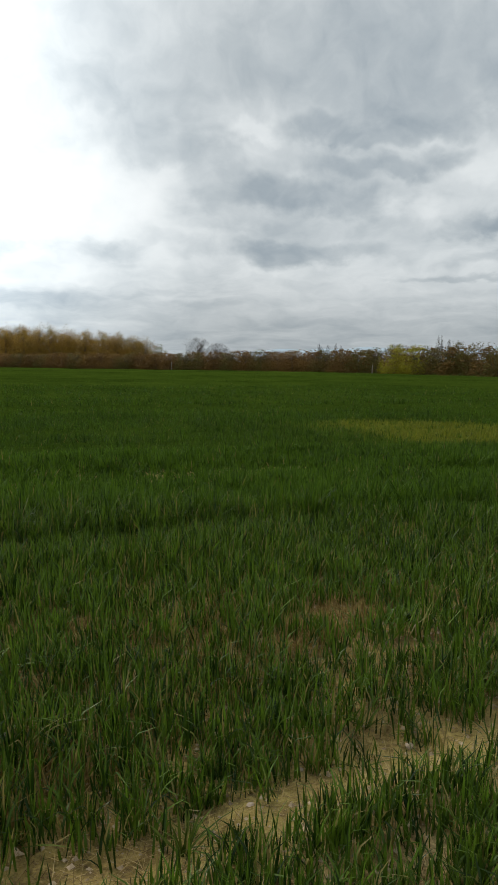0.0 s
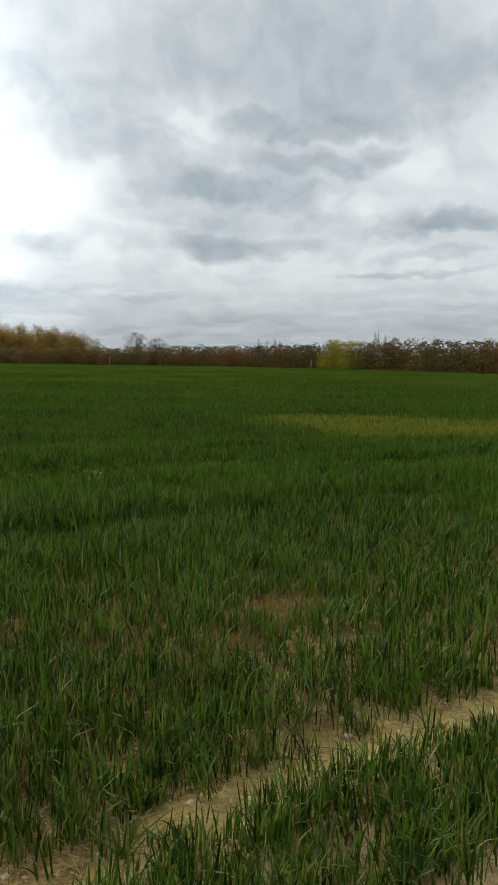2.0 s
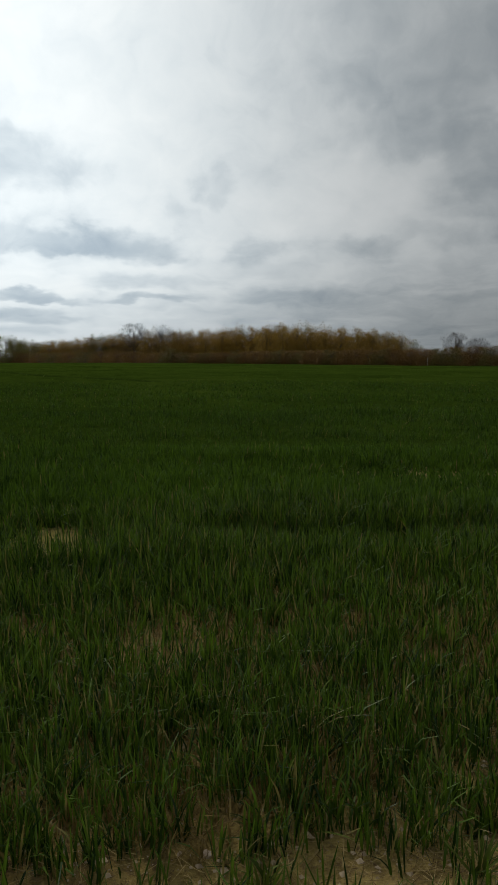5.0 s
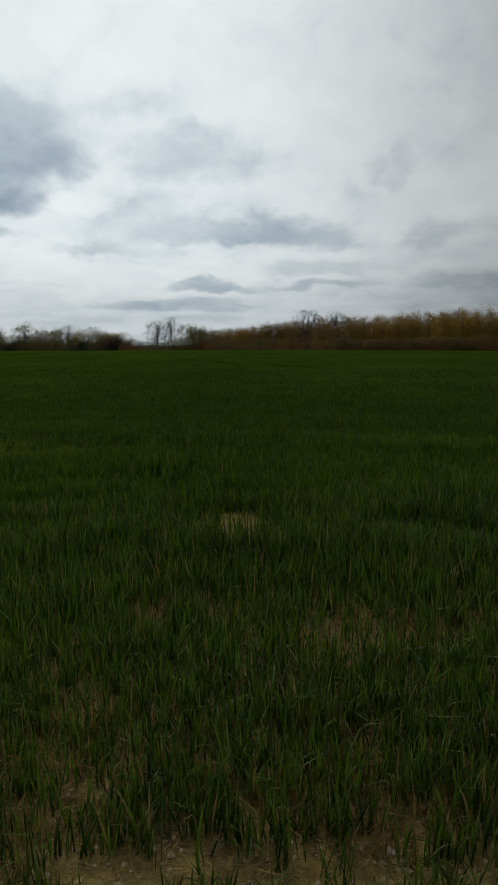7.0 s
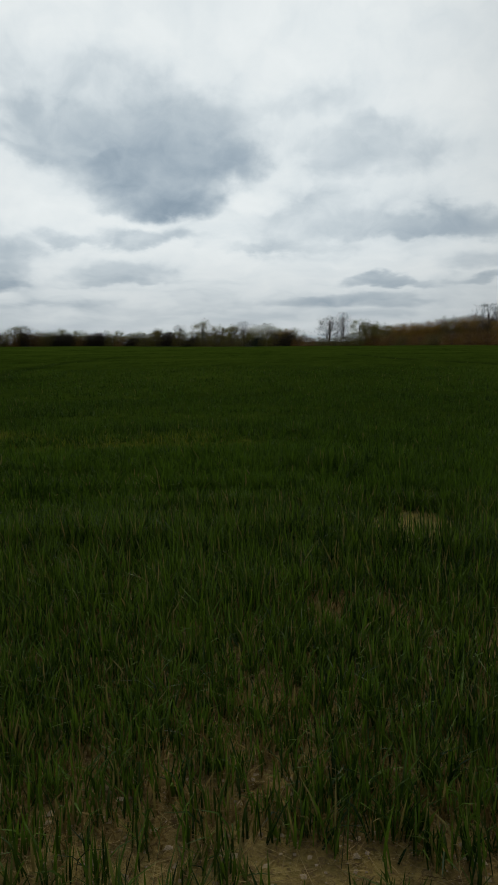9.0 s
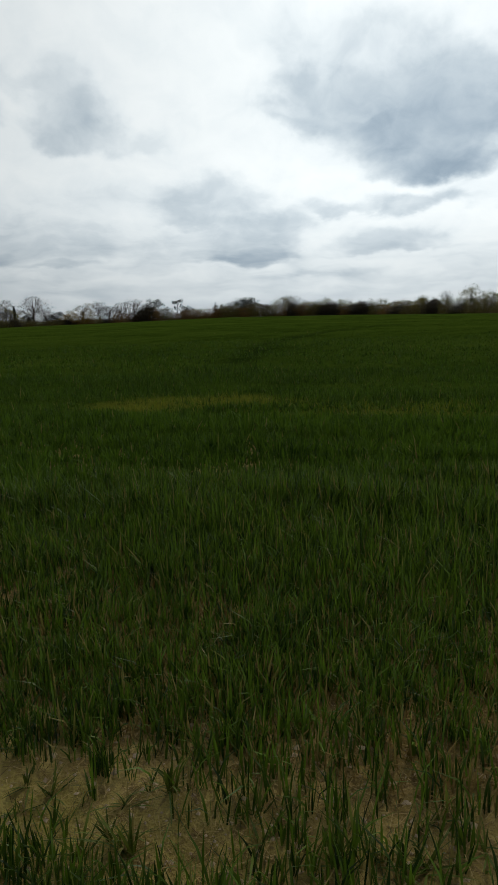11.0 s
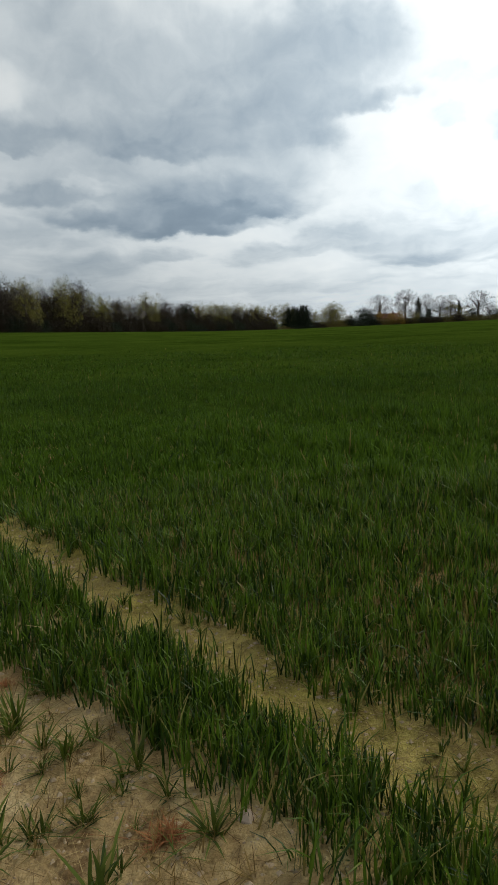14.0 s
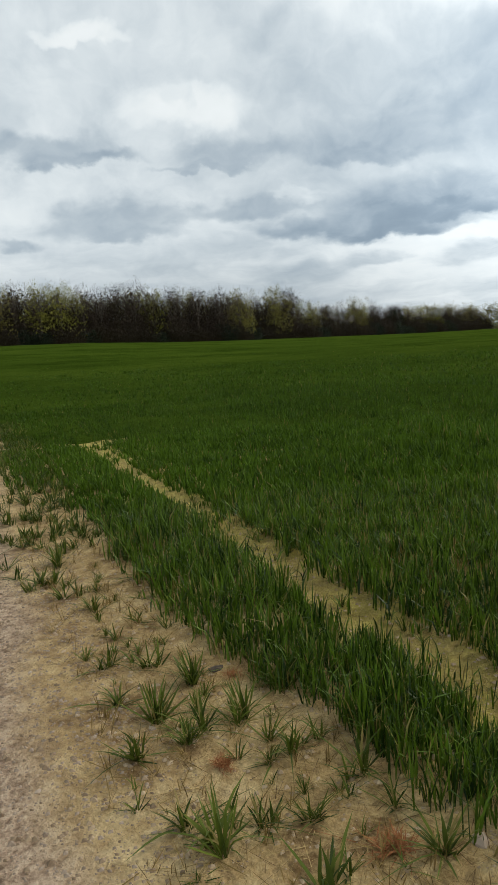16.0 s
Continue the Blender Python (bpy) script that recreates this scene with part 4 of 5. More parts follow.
        if p.z > 0.15:
            leaf_tri(green, p, leaf_size, rs, way)
    for _ in range(6 * inner):
        p = inside()
        k = 0.9 * math.sqrt(rs.random()) * reach(0.5, math.atan2(p.y, p.x)) / max(0.3, math.hypot(p.x, p.y)) if p.z < 7 else rs.uniform(0.2, 0.9)
        leaf_tri(green, Vector((p.x * k, p.y * k, max(0.5, p.z * rs.uniform(0.3, 0.93)))), 0.40, rs)
    trunk = mesh("trunk", verts, faces, BARK, True)
    crown = foliage("crown", [c for q in fine for c in q], [c for q in green for c in q], twig_mat, leaf_mat)
    return trunk, crown


def dome(t):
    return 0.97 * (1 - max(0.0, (t - 0.45) / 0.56) ** 3) ** 0.5 * (0.72 + 0.28 * min(1.0, t / 0.35))


def fan(t):
    return 0.35 + 0.75 * t ** 0.7 if t < 0.72 else 1.05 * math.sqrt(max(0, 1 - ((t - 0.72) / 0.30) ** 2))


def cone(t):
    return 1.0 * (1 - t) ** 0.8 + 0.03


def pillar(t):
    return 0.95 * (1 - t ** 3)


KINDS = {
    "bare": [grow(s, dome, 12, 4, 2, 1700, 0.24, LEAF["bud"], TWIG, 0.14, (0.25, 1.0), low=60, haze=1100, twig_w=0.06, clumps=60) for s in (1, 2, 3)],
    "leafing": [grow(s, dome, 9, 3, 2, 2000, 0.38, LEAF["leafing"], TWIG, 0.06, (0.4, 1.0), low=500, inner=120, haze=150, clumps=50) for s in (4, 5, 6)],
    "bronze": [grow(s, dome, 7, 3, 2, 2000, 0.46, LEAF["bronze"], TWIG, 0.02, (0.35, 1.0), low=800, inner=260, haze=50, clumps=60) for s in (7, 8, 9)],
    "green": [grow(s, dome, 8, 3, 2, 2000, 0.36, LEAF["green"], TWIG, 0.04, (0.4, 1.0), low=500, inner=120, haze=150, clumps=50) for s in (10, 11)],
    "tall_bare": [grow(s, dome, 12, 4, 2, 2600, 0.21, LEAF["bud"], TWIG, 0.2, (0.3, 1.0), inner=160, haze=350, twig_w=0.035, clumps=70) for s in (26, 27)],
    "tall_leafing": [grow(s, dome, 9, 4, 3, 2700, 0.22, LEAF["leafing"], TWIG, 0.3, (0.35, 1.0), inner=160, haze=220, twig_w=0.04, clumps=50) for s in (24, 25)],
    "tall_green": [grow(s, dome, 9, 4, 2, 3200, 0.19, LEAF["green"], TWIG, 0.34, (0.4, 1.0), inner=80, haze=180, twig_w=0.04, clumps=50) for s in (20, 21)],
    "dark": [grow(s, dome, 8, 3, 1, 1700, 0.52, LEAF["dark"], TWIG, 0.04, (0.3, 1.0), low=500, inner=300, clumps=34) for s in (12, 13)],
    "spire": [grow(s, cone, 10, 3, 1, 1600, 0.55, LEAF["dark"], TWIG, 0.03, (0.3, 1.0), low=700, inner=300, clumps=36) for s in (14, 15)],
    "gold": [grow(16, dome, 10, 4, 3, 1700, 0.40, LEAF["gold"], TWIG, 0.05, low=450, inner=200, clumps=36)],
    "blossom": [grow(17, dome, 10, 4, 3, 1100, 0.34, LEAF["blossom"], TWIG, 0.2, haze=400)],
    "slender": [grow(18, pillar, 12, 4, 4, 60, 0.28, LEAF["leafing"], TWIG, 0.15, haze=500)],
    "tufted": [grow(19, fan, 7, 2, 2, 700, 0.55, LEAF["dark"], TWIG, 0.45, (0.8, 1.0), clumps=9)],
}
LABELS = {
    "bare": ("tree", "bare grey-brown tree with fine twigs in early spring"),
    "leafing": ("tree", "tree with sparse olive leaves just opening"),
    "bronze": ("tree", "young woodland tree with bronze and brown spring leaves"),
    "green": ("tree", "tree with fresh yellow-green spring leaves"),
    "dark": ("evergreen_tree", "broad dark evergreen tree"),
    "spire": ("conifer_tree", "pointed dark green conifer"),
    "gold": ("willow_tree", "rounded willow with golden young leaves"),
    "blossom": ("blossoming_tree", "hedgerow tree with pale white blossom"),
    "slender": ("tree", "tall slender bare tree"),
    "tufted": ("pine_tree", "pine with a bare stem and dark tufts"),
}


def tree(kind, a, dist, high, wide, group=""):
    x, y = -dist * math.sin(radians(a)), dist * math.cos(radians(a))
    name, label = LABELS[kind]
    trunk, crown = rng.choice(KINDS["tall_" + kind if group == "tall wood" and kind in ("bare", "leafing", "green") else kind])
    ob = new(name)
    ob.empty_display_size = 0.3
    part("trunk", trunk, ob)
    part("crown", crown, ob)
    ob.matrix_world = Matrix.Translation((x, y, float(land(x, y)) - 0.05)) @ pose(0, 0, 0, 0, 0, rng.random() * 360) @ Matrix.Diagonal((wide / 10, wide / 10, high / 10, 1))
    return tagged(ob, label, "tree", group)


HEDGE_TREES = [
    ("bare", 4.1, 170, 6.9, 4.8), ("bare", 2.5, 170, 5.7, 4.4), ("leafing", 7.2, 170, 5.2, 3.4),
    ("slender", -14.8, 260, 10.8, 2.2), ("slender", -15.05, 262, 11.2, 2.0), ("slender", -15.6, 258, 9.6, 2.2), ("bare", -11.6, 180, 5.9, 4.6),
    ("slender", -5.6, 92, 3.75, 0.9), ("slender", -6.3, 92, 3.6, 0.9), ("slender", -6.9, 92, 3.9, 0.9), ("slender", -7.3, 92, 3.5, 0.8)]
WOOD_FRONT = [
    ("bronze", 18.8, 176, 9.5, 5.6), ("bronze", 17.5, 176, 9.9, 5.6), ("bronze", 16.4, 176, 9.5, 5.3), ("bronze", 15.3, 176, 9.5, 5.9),
    ("bronze", 14.1, 176, 9.2, 5.3), ("bronze", 12.9, 176, 9.0, 5.6), ("bronze", 11.6, 176, 8.8, 5.6), ("bronze", 10.4, 176, 8.5, 5.0),
    ("bronze", 9.2, 176, 7.8, 5.0), ("bronze", 8.2, 176, 7.2, 4.2)]
WOOD_MID = [
    ("bare", 29.3, 187, 10.1, 7.1), ("bare", 27.1, 187, 9.8, 5.1), ("bronze", 28.2, 184, 8.4, 5.9), ("bronze", 25.9, 184, 9.0, 5.9),
    ("bronze", 24.9, 184, 8.6, 5.6), ("bronze", 23.7, 184, 8.7, 5.9), ("bronze", 22.4, 184, 8.9, 5.9), ("bronze", 21.2, 184, 9.2, 5.6),
    ("bronze", 20.0, 184, 9.5, 5.9), ("bronze", 18.7, 184, 9.6, 5.9), ("bronze", 17.5, 184, 9.7, 5.6)]
WOOD_LEFT = [
    ("leafing", 38.5, 215, 7.6, 5.1), ("leafing", 37.7, 215, 6.8, 4.5), ("leafing", 36.8, 215, 6.5, 5.1), ("bronze", 35.8, 215, 6.8, 5.5),
    ("bronze", 34.8, 215, 7.1, 5.5), ("bronze", 33.7, 215, 7.3, 5.8), ("bronze", 32.6, 215, 7.6, 5.8), ("bronze", 31.5, 215, 8.3, 6.2),
    ("bronze", 30.5, 215, 8.7, 5.8)]
FAR_NORTH = [
    ("leafing", 56.4, 363, 6.7, 8.7), ("leafing", 54.9, 351, 8.4, 8.4), ("bare", 53.2, 340, 10.4, 5.4), ("leafing", 51.4, 323, 12.0, 8.7),
    ("leafing", 50.4, 315, 8.9, 7.0), ("leafing", 49.2, 306, 9.2, 6.3), ("bare", 48.1, 300, 10.4, 7.2), ("green", 46.7, 286, 9.1, 8.6),
    ("leafing", 45.3, 274, 7.1, 4.8), ("bronze", 44.6, 269, 7.1, 6.8), ("bare", 43.1, 260, 4.1, 5.8), ("bare", 41.3, 245, 10.1, 7.4),
    ("bare", 40.2, 234, 10.8, 3.6), ("green", 39.0, 227, 8.2, 6.5), ("leafing", 37.9, 220, 7.1, 4.6)]
FAR_MIDDLE = [
    ("dark", 70.6, 412, 7.3, 8.5), ("bare", 69.8, 415, 9.0, 7.3), ("dark", 68.5, 409, 11.9, 11.7), ("bare", 67.0, 409, 7.6, 11.1),
    ("bare", 65.3, 406, 11.2, 13.6), ("leafing", 63.4, 399, 8.2, 12.1), ("green", 62.3, 397, 9.6, 7.6), ("green", 61.0, 394, 8.6, 10.7),
    ("leafing", 59.6, 389, 7.3, 9.3), ("spire", 58.8, 382, 5.4, 5.5), ("green", 58.2, 377, 8.5, 8.4), ("leafing", 57.1, 369, 6.9, 7.6),
    ("leafing", 56.1, 361, 7.3, 8.6), ("leafing", 55.0, 352, 8.5, 7.8), ("leafing", 54.0, 344, 7.5, 6.6)]
FAR_WEST_A = [
    ("spire", 99.6, 340, 11.2, 7.2), ("spire", 99.2, 340, 10.9, 7.2), ("spire", 98.9, 341, 11.1, 7.2), ("spire", 98.5, 342, 10.9, 7.2),
    ("spire", 98.1, 343, 10.2, 5.6), ("bare", 98.2, 354, 11.3, 6.2), ("leafing", 97.6, 354, 8.4, 6.2), ("leafing", 96.1, 362, 12.0, 12.7),
    ("dark", 94.9, 367, 5.9, 6.4), ("dark", 93.7, 374, 9.4, 11.3), ("bare", 92.4, 383, 15.4, 12.2), ("bare", 90.5, 392, 18.1, 11.9),
    ("spire", 89.5, 393, 15.2, 5.0), ("bare", 88.9, 397, 15.5, 7.6), ("spire", 88.7, 395, 7.6, 6.9), ("bare", 87.9, 399, 14.1, 8.9),
    ("bare", 87.1, 401, 14.3, 8.9)]
FAR_WEST_B = [
    ("leafing", 86.8, 398, 9.6, 14.0), ("spire", 86.5, 399, 11.3, 3.8), ("bare", 85.1, 405, 15.7, 13.5), ("dark", 85.5, 401, 6.8, 7.0),
    ("bare", 84.2, 407, 8.7, 6.5), ("dark", 83.5, 405, 7.9, 10.3), ("bronze", 82.5, 407, 7.6, 9.7), ("gold", 81.4, 400, 11.4, 10.5),
    ("bare", 80.2, 415, 12.2, 8.6), ("bare", 79.4, 415, 9.7, 9.3), ("bare", 78.5, 415, 11.3, 9.3), ("bare", 77.5, 415, 12.9, 11.2)]
FAR_WEST_C = [
    ("dark", 76.1, 412, 12.9, 13.1), ("dark", 76.6, 412, 6.8, 9.8), ("tufted", 74.1, 412, 12.5, 5.2), ("dark", 73.4, 412, 8.2, 7.9),
    ("green", 72.4, 412, 6.3, 11.8), ("slender", 71.1, 412, 9.0, 3.9), ("spire", 70.9, 412, 4.8, 9.2), ("bare", 70.1, 415, 6.5, 9.3),
    ("dark", 68.9, 410, 11.4, 11.7), ("bare", 67.2, 409, 7.1, 11.1), ("leafing", 65.6, 403, 10.9, 14.8), ("leafing", 63.8, 400, 8.1, 12.1),
    ("green", 62.6, 397, 9.0, 8.9)]
WEST_WOOD_FAR = [
    ("green", 115.2, 251, 14.2, 6.8), ("leafing", 114.2, 256, 13.2, 5.3), ("bare", 113.1, 265, 12.6, 6.3), ("blossom", 112.1, 267, 12.5, 8.1),
    ("leafing", 110.8, 274, 14.7, 8.7), ("bare", 109.5, 285, 13.1, 6.8), ("bare", 108.4, 291, 11.3, 6.9), ("dark", 107.9, 291, 11.3, 6.0),
    ("leafing", 106.7, 298, 11.8, 8.1), ("green", 105.3, 307, 12.5, 11.2), ("bare", 104.0, 318, 11.0, 7.6), ("leafing", 102.9, 323, 11.3, 7.7),
    ("leafing", 101.7, 330, 11.1, 8.4), ("leafing", 100.0, 342, 12.3, 9.3)]
WEST_WOOD_NEAR = [
    ("bare", 116.0, 241, 17.2, 8.4), ("leafing", 117.2, 235, 17.4, 8.6), ("leafing", 119.9, 222, 16.1, 8.5), ("bare", 121.5, 217, 16.3, 8.0),
    ("bare", 123.2, 213, 16.3, 7.5), ("bare", 125.1, 208, 16.7, 7.6), ("green", 126.6, 205, 16.2, 7.2), ("bare", 128.1, 202, 17.7, 7.4),
    ("bare", 129.5, 199, 16.7, 7.3), ("bare", 130.8, 196, 15.3, 6.3), ("bare", 132.1, 194, 15.5, 6.8), ("green", 133.8, 191, 16.7, 8.5),
    ("green", 135.3, 188, 16.8, 9.0), ("bare", 137.2, 185, 15.7, 8.3), ("leafing", 139.1, 183, 15.8, 8.2), ("bare", 141.0, 181, 16.0, 8.1)]

for row, group in ((HEDGE_TREES, "trees behind the hedge"), (WOOD_FRONT, "young woodland"), (WOOD_MID, "young woodland"), (WOOD_LEFT, "young woodland"), (FAR_NORTH, "trees across the field"), (FAR_MIDDLE, "trees across the field"),
                   (FAR_WEST_A, "trees across the field"), (FAR_WEST_B, "trees across the field"), (FAR_WEST_C, "trees across the field"), (WEST_WOOD_FAR, "tall wood"), (WEST_WOOD_NEAR, "tall wood")):
    for kind, a, dist, high, wide in row:
        tree(kind, a, dist, high, wide * (1.55 if group.endswith("wood") or group.endswith("woodland") else 1.6 if 44 < a < 64 else 1.55), group)

# deeper rows of the two woods
for i in range(46):
    a = 8.4 + 30.4 * i / 46 + rng.uniform(-0.25, 0.25)
    dist = 194 + max(0, a - 24) * 2.6
    high = float(np.interp(a, [8, 10.4, 13, 16, 19, 24, 28, 31, 35, 39], [7.2, 8.9, 9.6, 10.2, 10.1, 9.4, 9.0, 8.6, 7.2, 6.8])) * rng.uniform(0.88, 1.0)
    tree("bronze" if rng.random() < 0.8 else "leafing", a, dist, high, 8.0, "young woodland")
for i in range(50):
    a = 101 + 41 * i / 50 + rng.uniform(-0.4, 0.4)
    tree(rng.choice(("bare", "leafing", "green", "leafing")), a, float(edge_r(a)) + 17 + 8 * rng.random(), (16.4 if a > 116 else 12.4) * rng.uniform(0.88, 1.02), 11.0, "tall wood")

# ---- hedges and undergrowth ----
def bush_shape(t):
    return 0.8 + 0.3 * math.sin(3.1 * t) if t < 0.75 else 1.08 * math.sqrt(max(0, 1 - ((t - 0.75) / 0.27) ** 2))


BUSH = [grow(s, bush_shape, 6, 2, 2, 900, 0.52, LEAF["hedge"], HEDGE_TWIG, 0.02, (0.3, 1.0), 0.06, 3, 400, 400, 0, 36) for s in (31, 32, 33, 34)]
YELLOW = [grow(35, bush_shape, 8, 3, 2, 1300, 0.6, LEAF["yellow"], HEDGE_TWIG, 0.02, (0.3, 1.0), 0.09, 4, 400, 360, 20, 32)]
OLIVE = [grow(s, bush_shape, 7, 2, 2, 1000, 0.56, LEAF["olive"], HEDGE_TWIG, 0.02, (0.3, 1.0), 0.09, 4, 300, 380, 20, 32) for s in (36, 37)]
# the next two are filler shrubs, leaves coloured dark for the woods' inner shade
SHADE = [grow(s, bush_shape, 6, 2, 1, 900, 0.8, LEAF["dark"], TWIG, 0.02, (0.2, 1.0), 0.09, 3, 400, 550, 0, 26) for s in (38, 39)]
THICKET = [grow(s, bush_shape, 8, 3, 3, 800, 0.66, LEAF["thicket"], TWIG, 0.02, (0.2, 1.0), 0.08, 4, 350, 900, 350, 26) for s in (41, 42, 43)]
BACKING = [grow(s, bush_shape, 6, 2, 1, 700, 0.9, LEAF["hedge"], HEDGE_TWIG, 0.02, (0.1, 1.0), 0.10, 3, 350, 800, 0, 26) for s in (44, 45)]


def bush(meshes, a, dist, high, wide, label, group):
    x, y = -dist * math.sin(radians(a)), dist * math.cos(radians(a))
    trunk, crown = rng.choice(meshes)
    ob = new("shrub")
    ob.empty_display_size = 0.2
    part("stem", trunk, ob)
    part("crown", crown, ob)
    ob.matrix_world = Matrix.Translation((x, y, float(land(x, y)) - 0.05)) @ pose(0, 0, 0, 0, 0, rng.random() * 360) @ Matrix.Diagonal((wide / 10, wide / 10, high / 10, 1))
    return tagged(ob, label, "shrub", group)


a = -33.0
while a < 26:
    d = float(edge_r(a)) + 1.5 + rng.uniform(-0.4, 0.6)
    step = math.degrees(2.1 / d) * (0.8 + 0.4 * rng.random())
    tops = float(np.interp(a, [-33, -18.7, -17.6, -16.6, -15.4, -12, -7, 0, 6.4, 13, 20, 26], [1.35, 1.40, 1.5, 1.72, 1.2, 1.12, 1.0, 0.8, 0.7, 0.62, 0.5, 0.38]))
    h = 1.55 + d * math.tan(radians(tops)) - float(land(-d * math.sin(radians(a)), d * math.cos(radians(a))))
    h *= rng.uniform(0.98, 1.1)
    if -13.6 < a < -10.4:
        bush(YELLOW, a, d - 0.6, h * 1.04, 3.6, "bright yellow-green sallow bush in the hedge", "field hedge")
    elif -17.6 < a < -15.6:
        bush(OLIVE, a, d + 1.5, h, 3.4, "tall olive-green bush in the hedge", "field hedge")
    elif rng.random() < 0.38:
        bush(OLIVE, a, d, h, 4.2, "olive-brown hedge shrub coming into leaf", "field hedge")
    else:
        bush(BUSH, a, d, h, 4.2, "brown twiggy hedge shrub with few young leaves", "field hedge")
    a += step
# older growth behind the hedge
a = -32.0
while a < 26:
    d = float(edge_r(a)) + 4.2
    tops = float(np.interp(a, [-33, -12, -7, 0, 6.4, 13, 20, 26], [1.36, 1.14, 1.0, 0.79, 0.68, 0.6, 0.46, 0.34]))
    h = 1.55 + d * math.tan(radians(tops)) - float(land(-d * math.sin(radians(a)), d * math.cos(radians(a))))
    bush(BACKING, a, d, h * rng.uniform(1.0, 1.06), 6.4, "dense brown thorn bush at the back of the hedge", "field hedge")
    a += math.degrees(3.3 / d)
# filler foot of the woods and of the far hedge, shade in its darkest leaves
a = 26.5
while a < 143:
    d = float(edge_r(a)) + 3
    far = 44 < a < 101
    h = (7.4 if far else 3.6) * rng.uniform(0.65, 1.1)
    if a > 101:
        h *= 1.5
    elif 79.5 < a < 83.5:
        h *= 0.5
    elif 44 < a < 57:
        h *= 0.85
    elif far:
        h *= 1.0
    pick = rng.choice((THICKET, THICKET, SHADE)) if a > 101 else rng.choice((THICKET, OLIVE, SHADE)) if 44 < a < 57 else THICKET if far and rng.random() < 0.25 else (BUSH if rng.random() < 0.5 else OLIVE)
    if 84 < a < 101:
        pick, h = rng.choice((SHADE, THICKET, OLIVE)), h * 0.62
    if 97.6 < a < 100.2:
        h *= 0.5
    bush(pick, a, d, h, 10.0 if far else 7.0, "tangled filler shrub, some coloured dark as shade, at the foot of the trees", "undergrowth")
    a += math.degrees((5.4 if far else 3.9) / d)

# second rows: the conifer clump and the far tree line
kept = rng.getstate()
for i in range(7):
    tree("spire", 98.2 + 0.22 * i, 336 + 4 * (i % 2), 10.6 + 0.5 * (i % 3), 5.2, "conifer clump")
for kind, a, dist, high, wide in (("leafing", 96.3, 357, 11.2, 12.0), ("green", 95.8, 360, 9.6, 11.0), ("dark", 93.2, 371, 8.0, 10.0), ("bronze", 92.5, 372, 7.4, 7.0),
                                  ("bronze", 91.6, 374, 6.8, 6.4), ("bronze", 90.9, 376, 7.6, 7.0), ("leafing", 89.9, 380, 7.0, 8.0), ("leafing", 97.5, 352, 7.6, 6.0)):
    tree(kind, a, dist, high, wide, "trees across the field")
for i in range(22):
    a = 44.3 + 0.95 * i + rng.uniform(-0.3, 0.3)
    tree(rng.choice(("green", "leafing", "leafing", "dark")), a, float(edge_r(a)) + 12, float(np.interp(a, [44, 46, 50, 53, 57, 64], [6.6, 8.2, 9.0, 7.6, 6.8, 7.4])) * rng.uniform(0.85, 1.1), 11.0, "trees across the field")
rng.setstate(kept)

# dense dark backing added inside the tall wood, its shade put into leaf colour
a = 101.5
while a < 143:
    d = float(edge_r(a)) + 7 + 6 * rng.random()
    bush(THICKET, a, d, (13.6 if a > 116 else 8.8) * rng.uniform(0.8, 1.0), 9.5, "dark brown filler thicket standing in for the wood's shaded inside", "tall wood thicket")
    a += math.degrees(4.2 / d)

# rough grass left uncut along the hedge
n = 9000
a = np.random.uniform(-33, 27, n)
d = edge_r(a) + np.random.uniform(-1.3, 0.9, n) * (0.4 + 1.2 * fbm(a * 1.3, a * 0, 2, 88))
x, y = -d * np.sin(np.radians(a)), d * np.cos(np.radians(a))
strewn("rough_grass", 1, x, y, 0.36, 0.07, 0.4, STRAY, "rough pale grass along the foot of the hedge", "grass")

# weathered posts left standing at the foot of the hedge
POST_WOOD = barky("weathered_post", (0.22, 0.18, 0.14), (0.46, 0.40, 0.33))
for a, high in ((-9.8, 1.15), (6.2, 1.35)):
    d = float(edge_r(a)) - 0.4
    x, y = -d * math.sin(radians(a)), d * math.cos(radians(a))
    vs, fs = [], []
    tube(vs, fs, [Vector((0, 0, -0.1)), Vector((0.01, 0, 0.5 * high)), Vector((0.03, 0.01, 0.96 * high)), Vector((0.03, 0.01, high))], [0.07, 0.068, 0.064, 0.03], 8)
    post = new("fence_post", mesh("fence_post", vs, fs, POST_WOOD))
    post.matrix_world = Matrix.Translation((x, y, float(land(x, y))))
    tagged(post, "pale weathered wooden post at the foot of the hedge", "post", "old posts")

# ---- a house half hidden among the far trees ----
def block(x0, x1, y0, y1, z0, z1):
    v = [(x, y, z) for x in (x0, x1) for y in (y0, y1) for z in (z0, z1)]
    return v, [(0, 1, 3, 2), (4, 6, 7, 5), (0, 4, 5, 1), (2, 3, 7, 6), (0, 2, 6, 4), (1, 5, 7, 3)]


RENDER_WALL = stone_material("pale_render", (0.62, 0.58, 0.52), (0.80, 0.77, 0.72))
TILES = barky("roof_tiles", (0.16, 0.07, 0.05), (0.27, 0.14, 0.10))
GLASS = stone_material("dark_glass", (0.02, 0.025, 0.03), (0.05, 0.055, 0.06))
house = new("house")
part("wall", mesh("wall", *block(-5, 5, -3.5, 3.5, -0.3, 4.6), RENDER_WALL), house)
roof = [(-5.5, -4, 4.5), (5.5, -4, 4.5), (5.5, 4, 4.5), (-5.5, 4, 4.5), (-5.5, 0, 7.6), (5.5, 0, 7.6)]
part("roof", mesh("roof", roof, [(0, 1, 5, 4), (2, 3, 4, 5), (0, 4, 3), (1, 2, 5), (0, 3, 2, 1)], TILES), house)
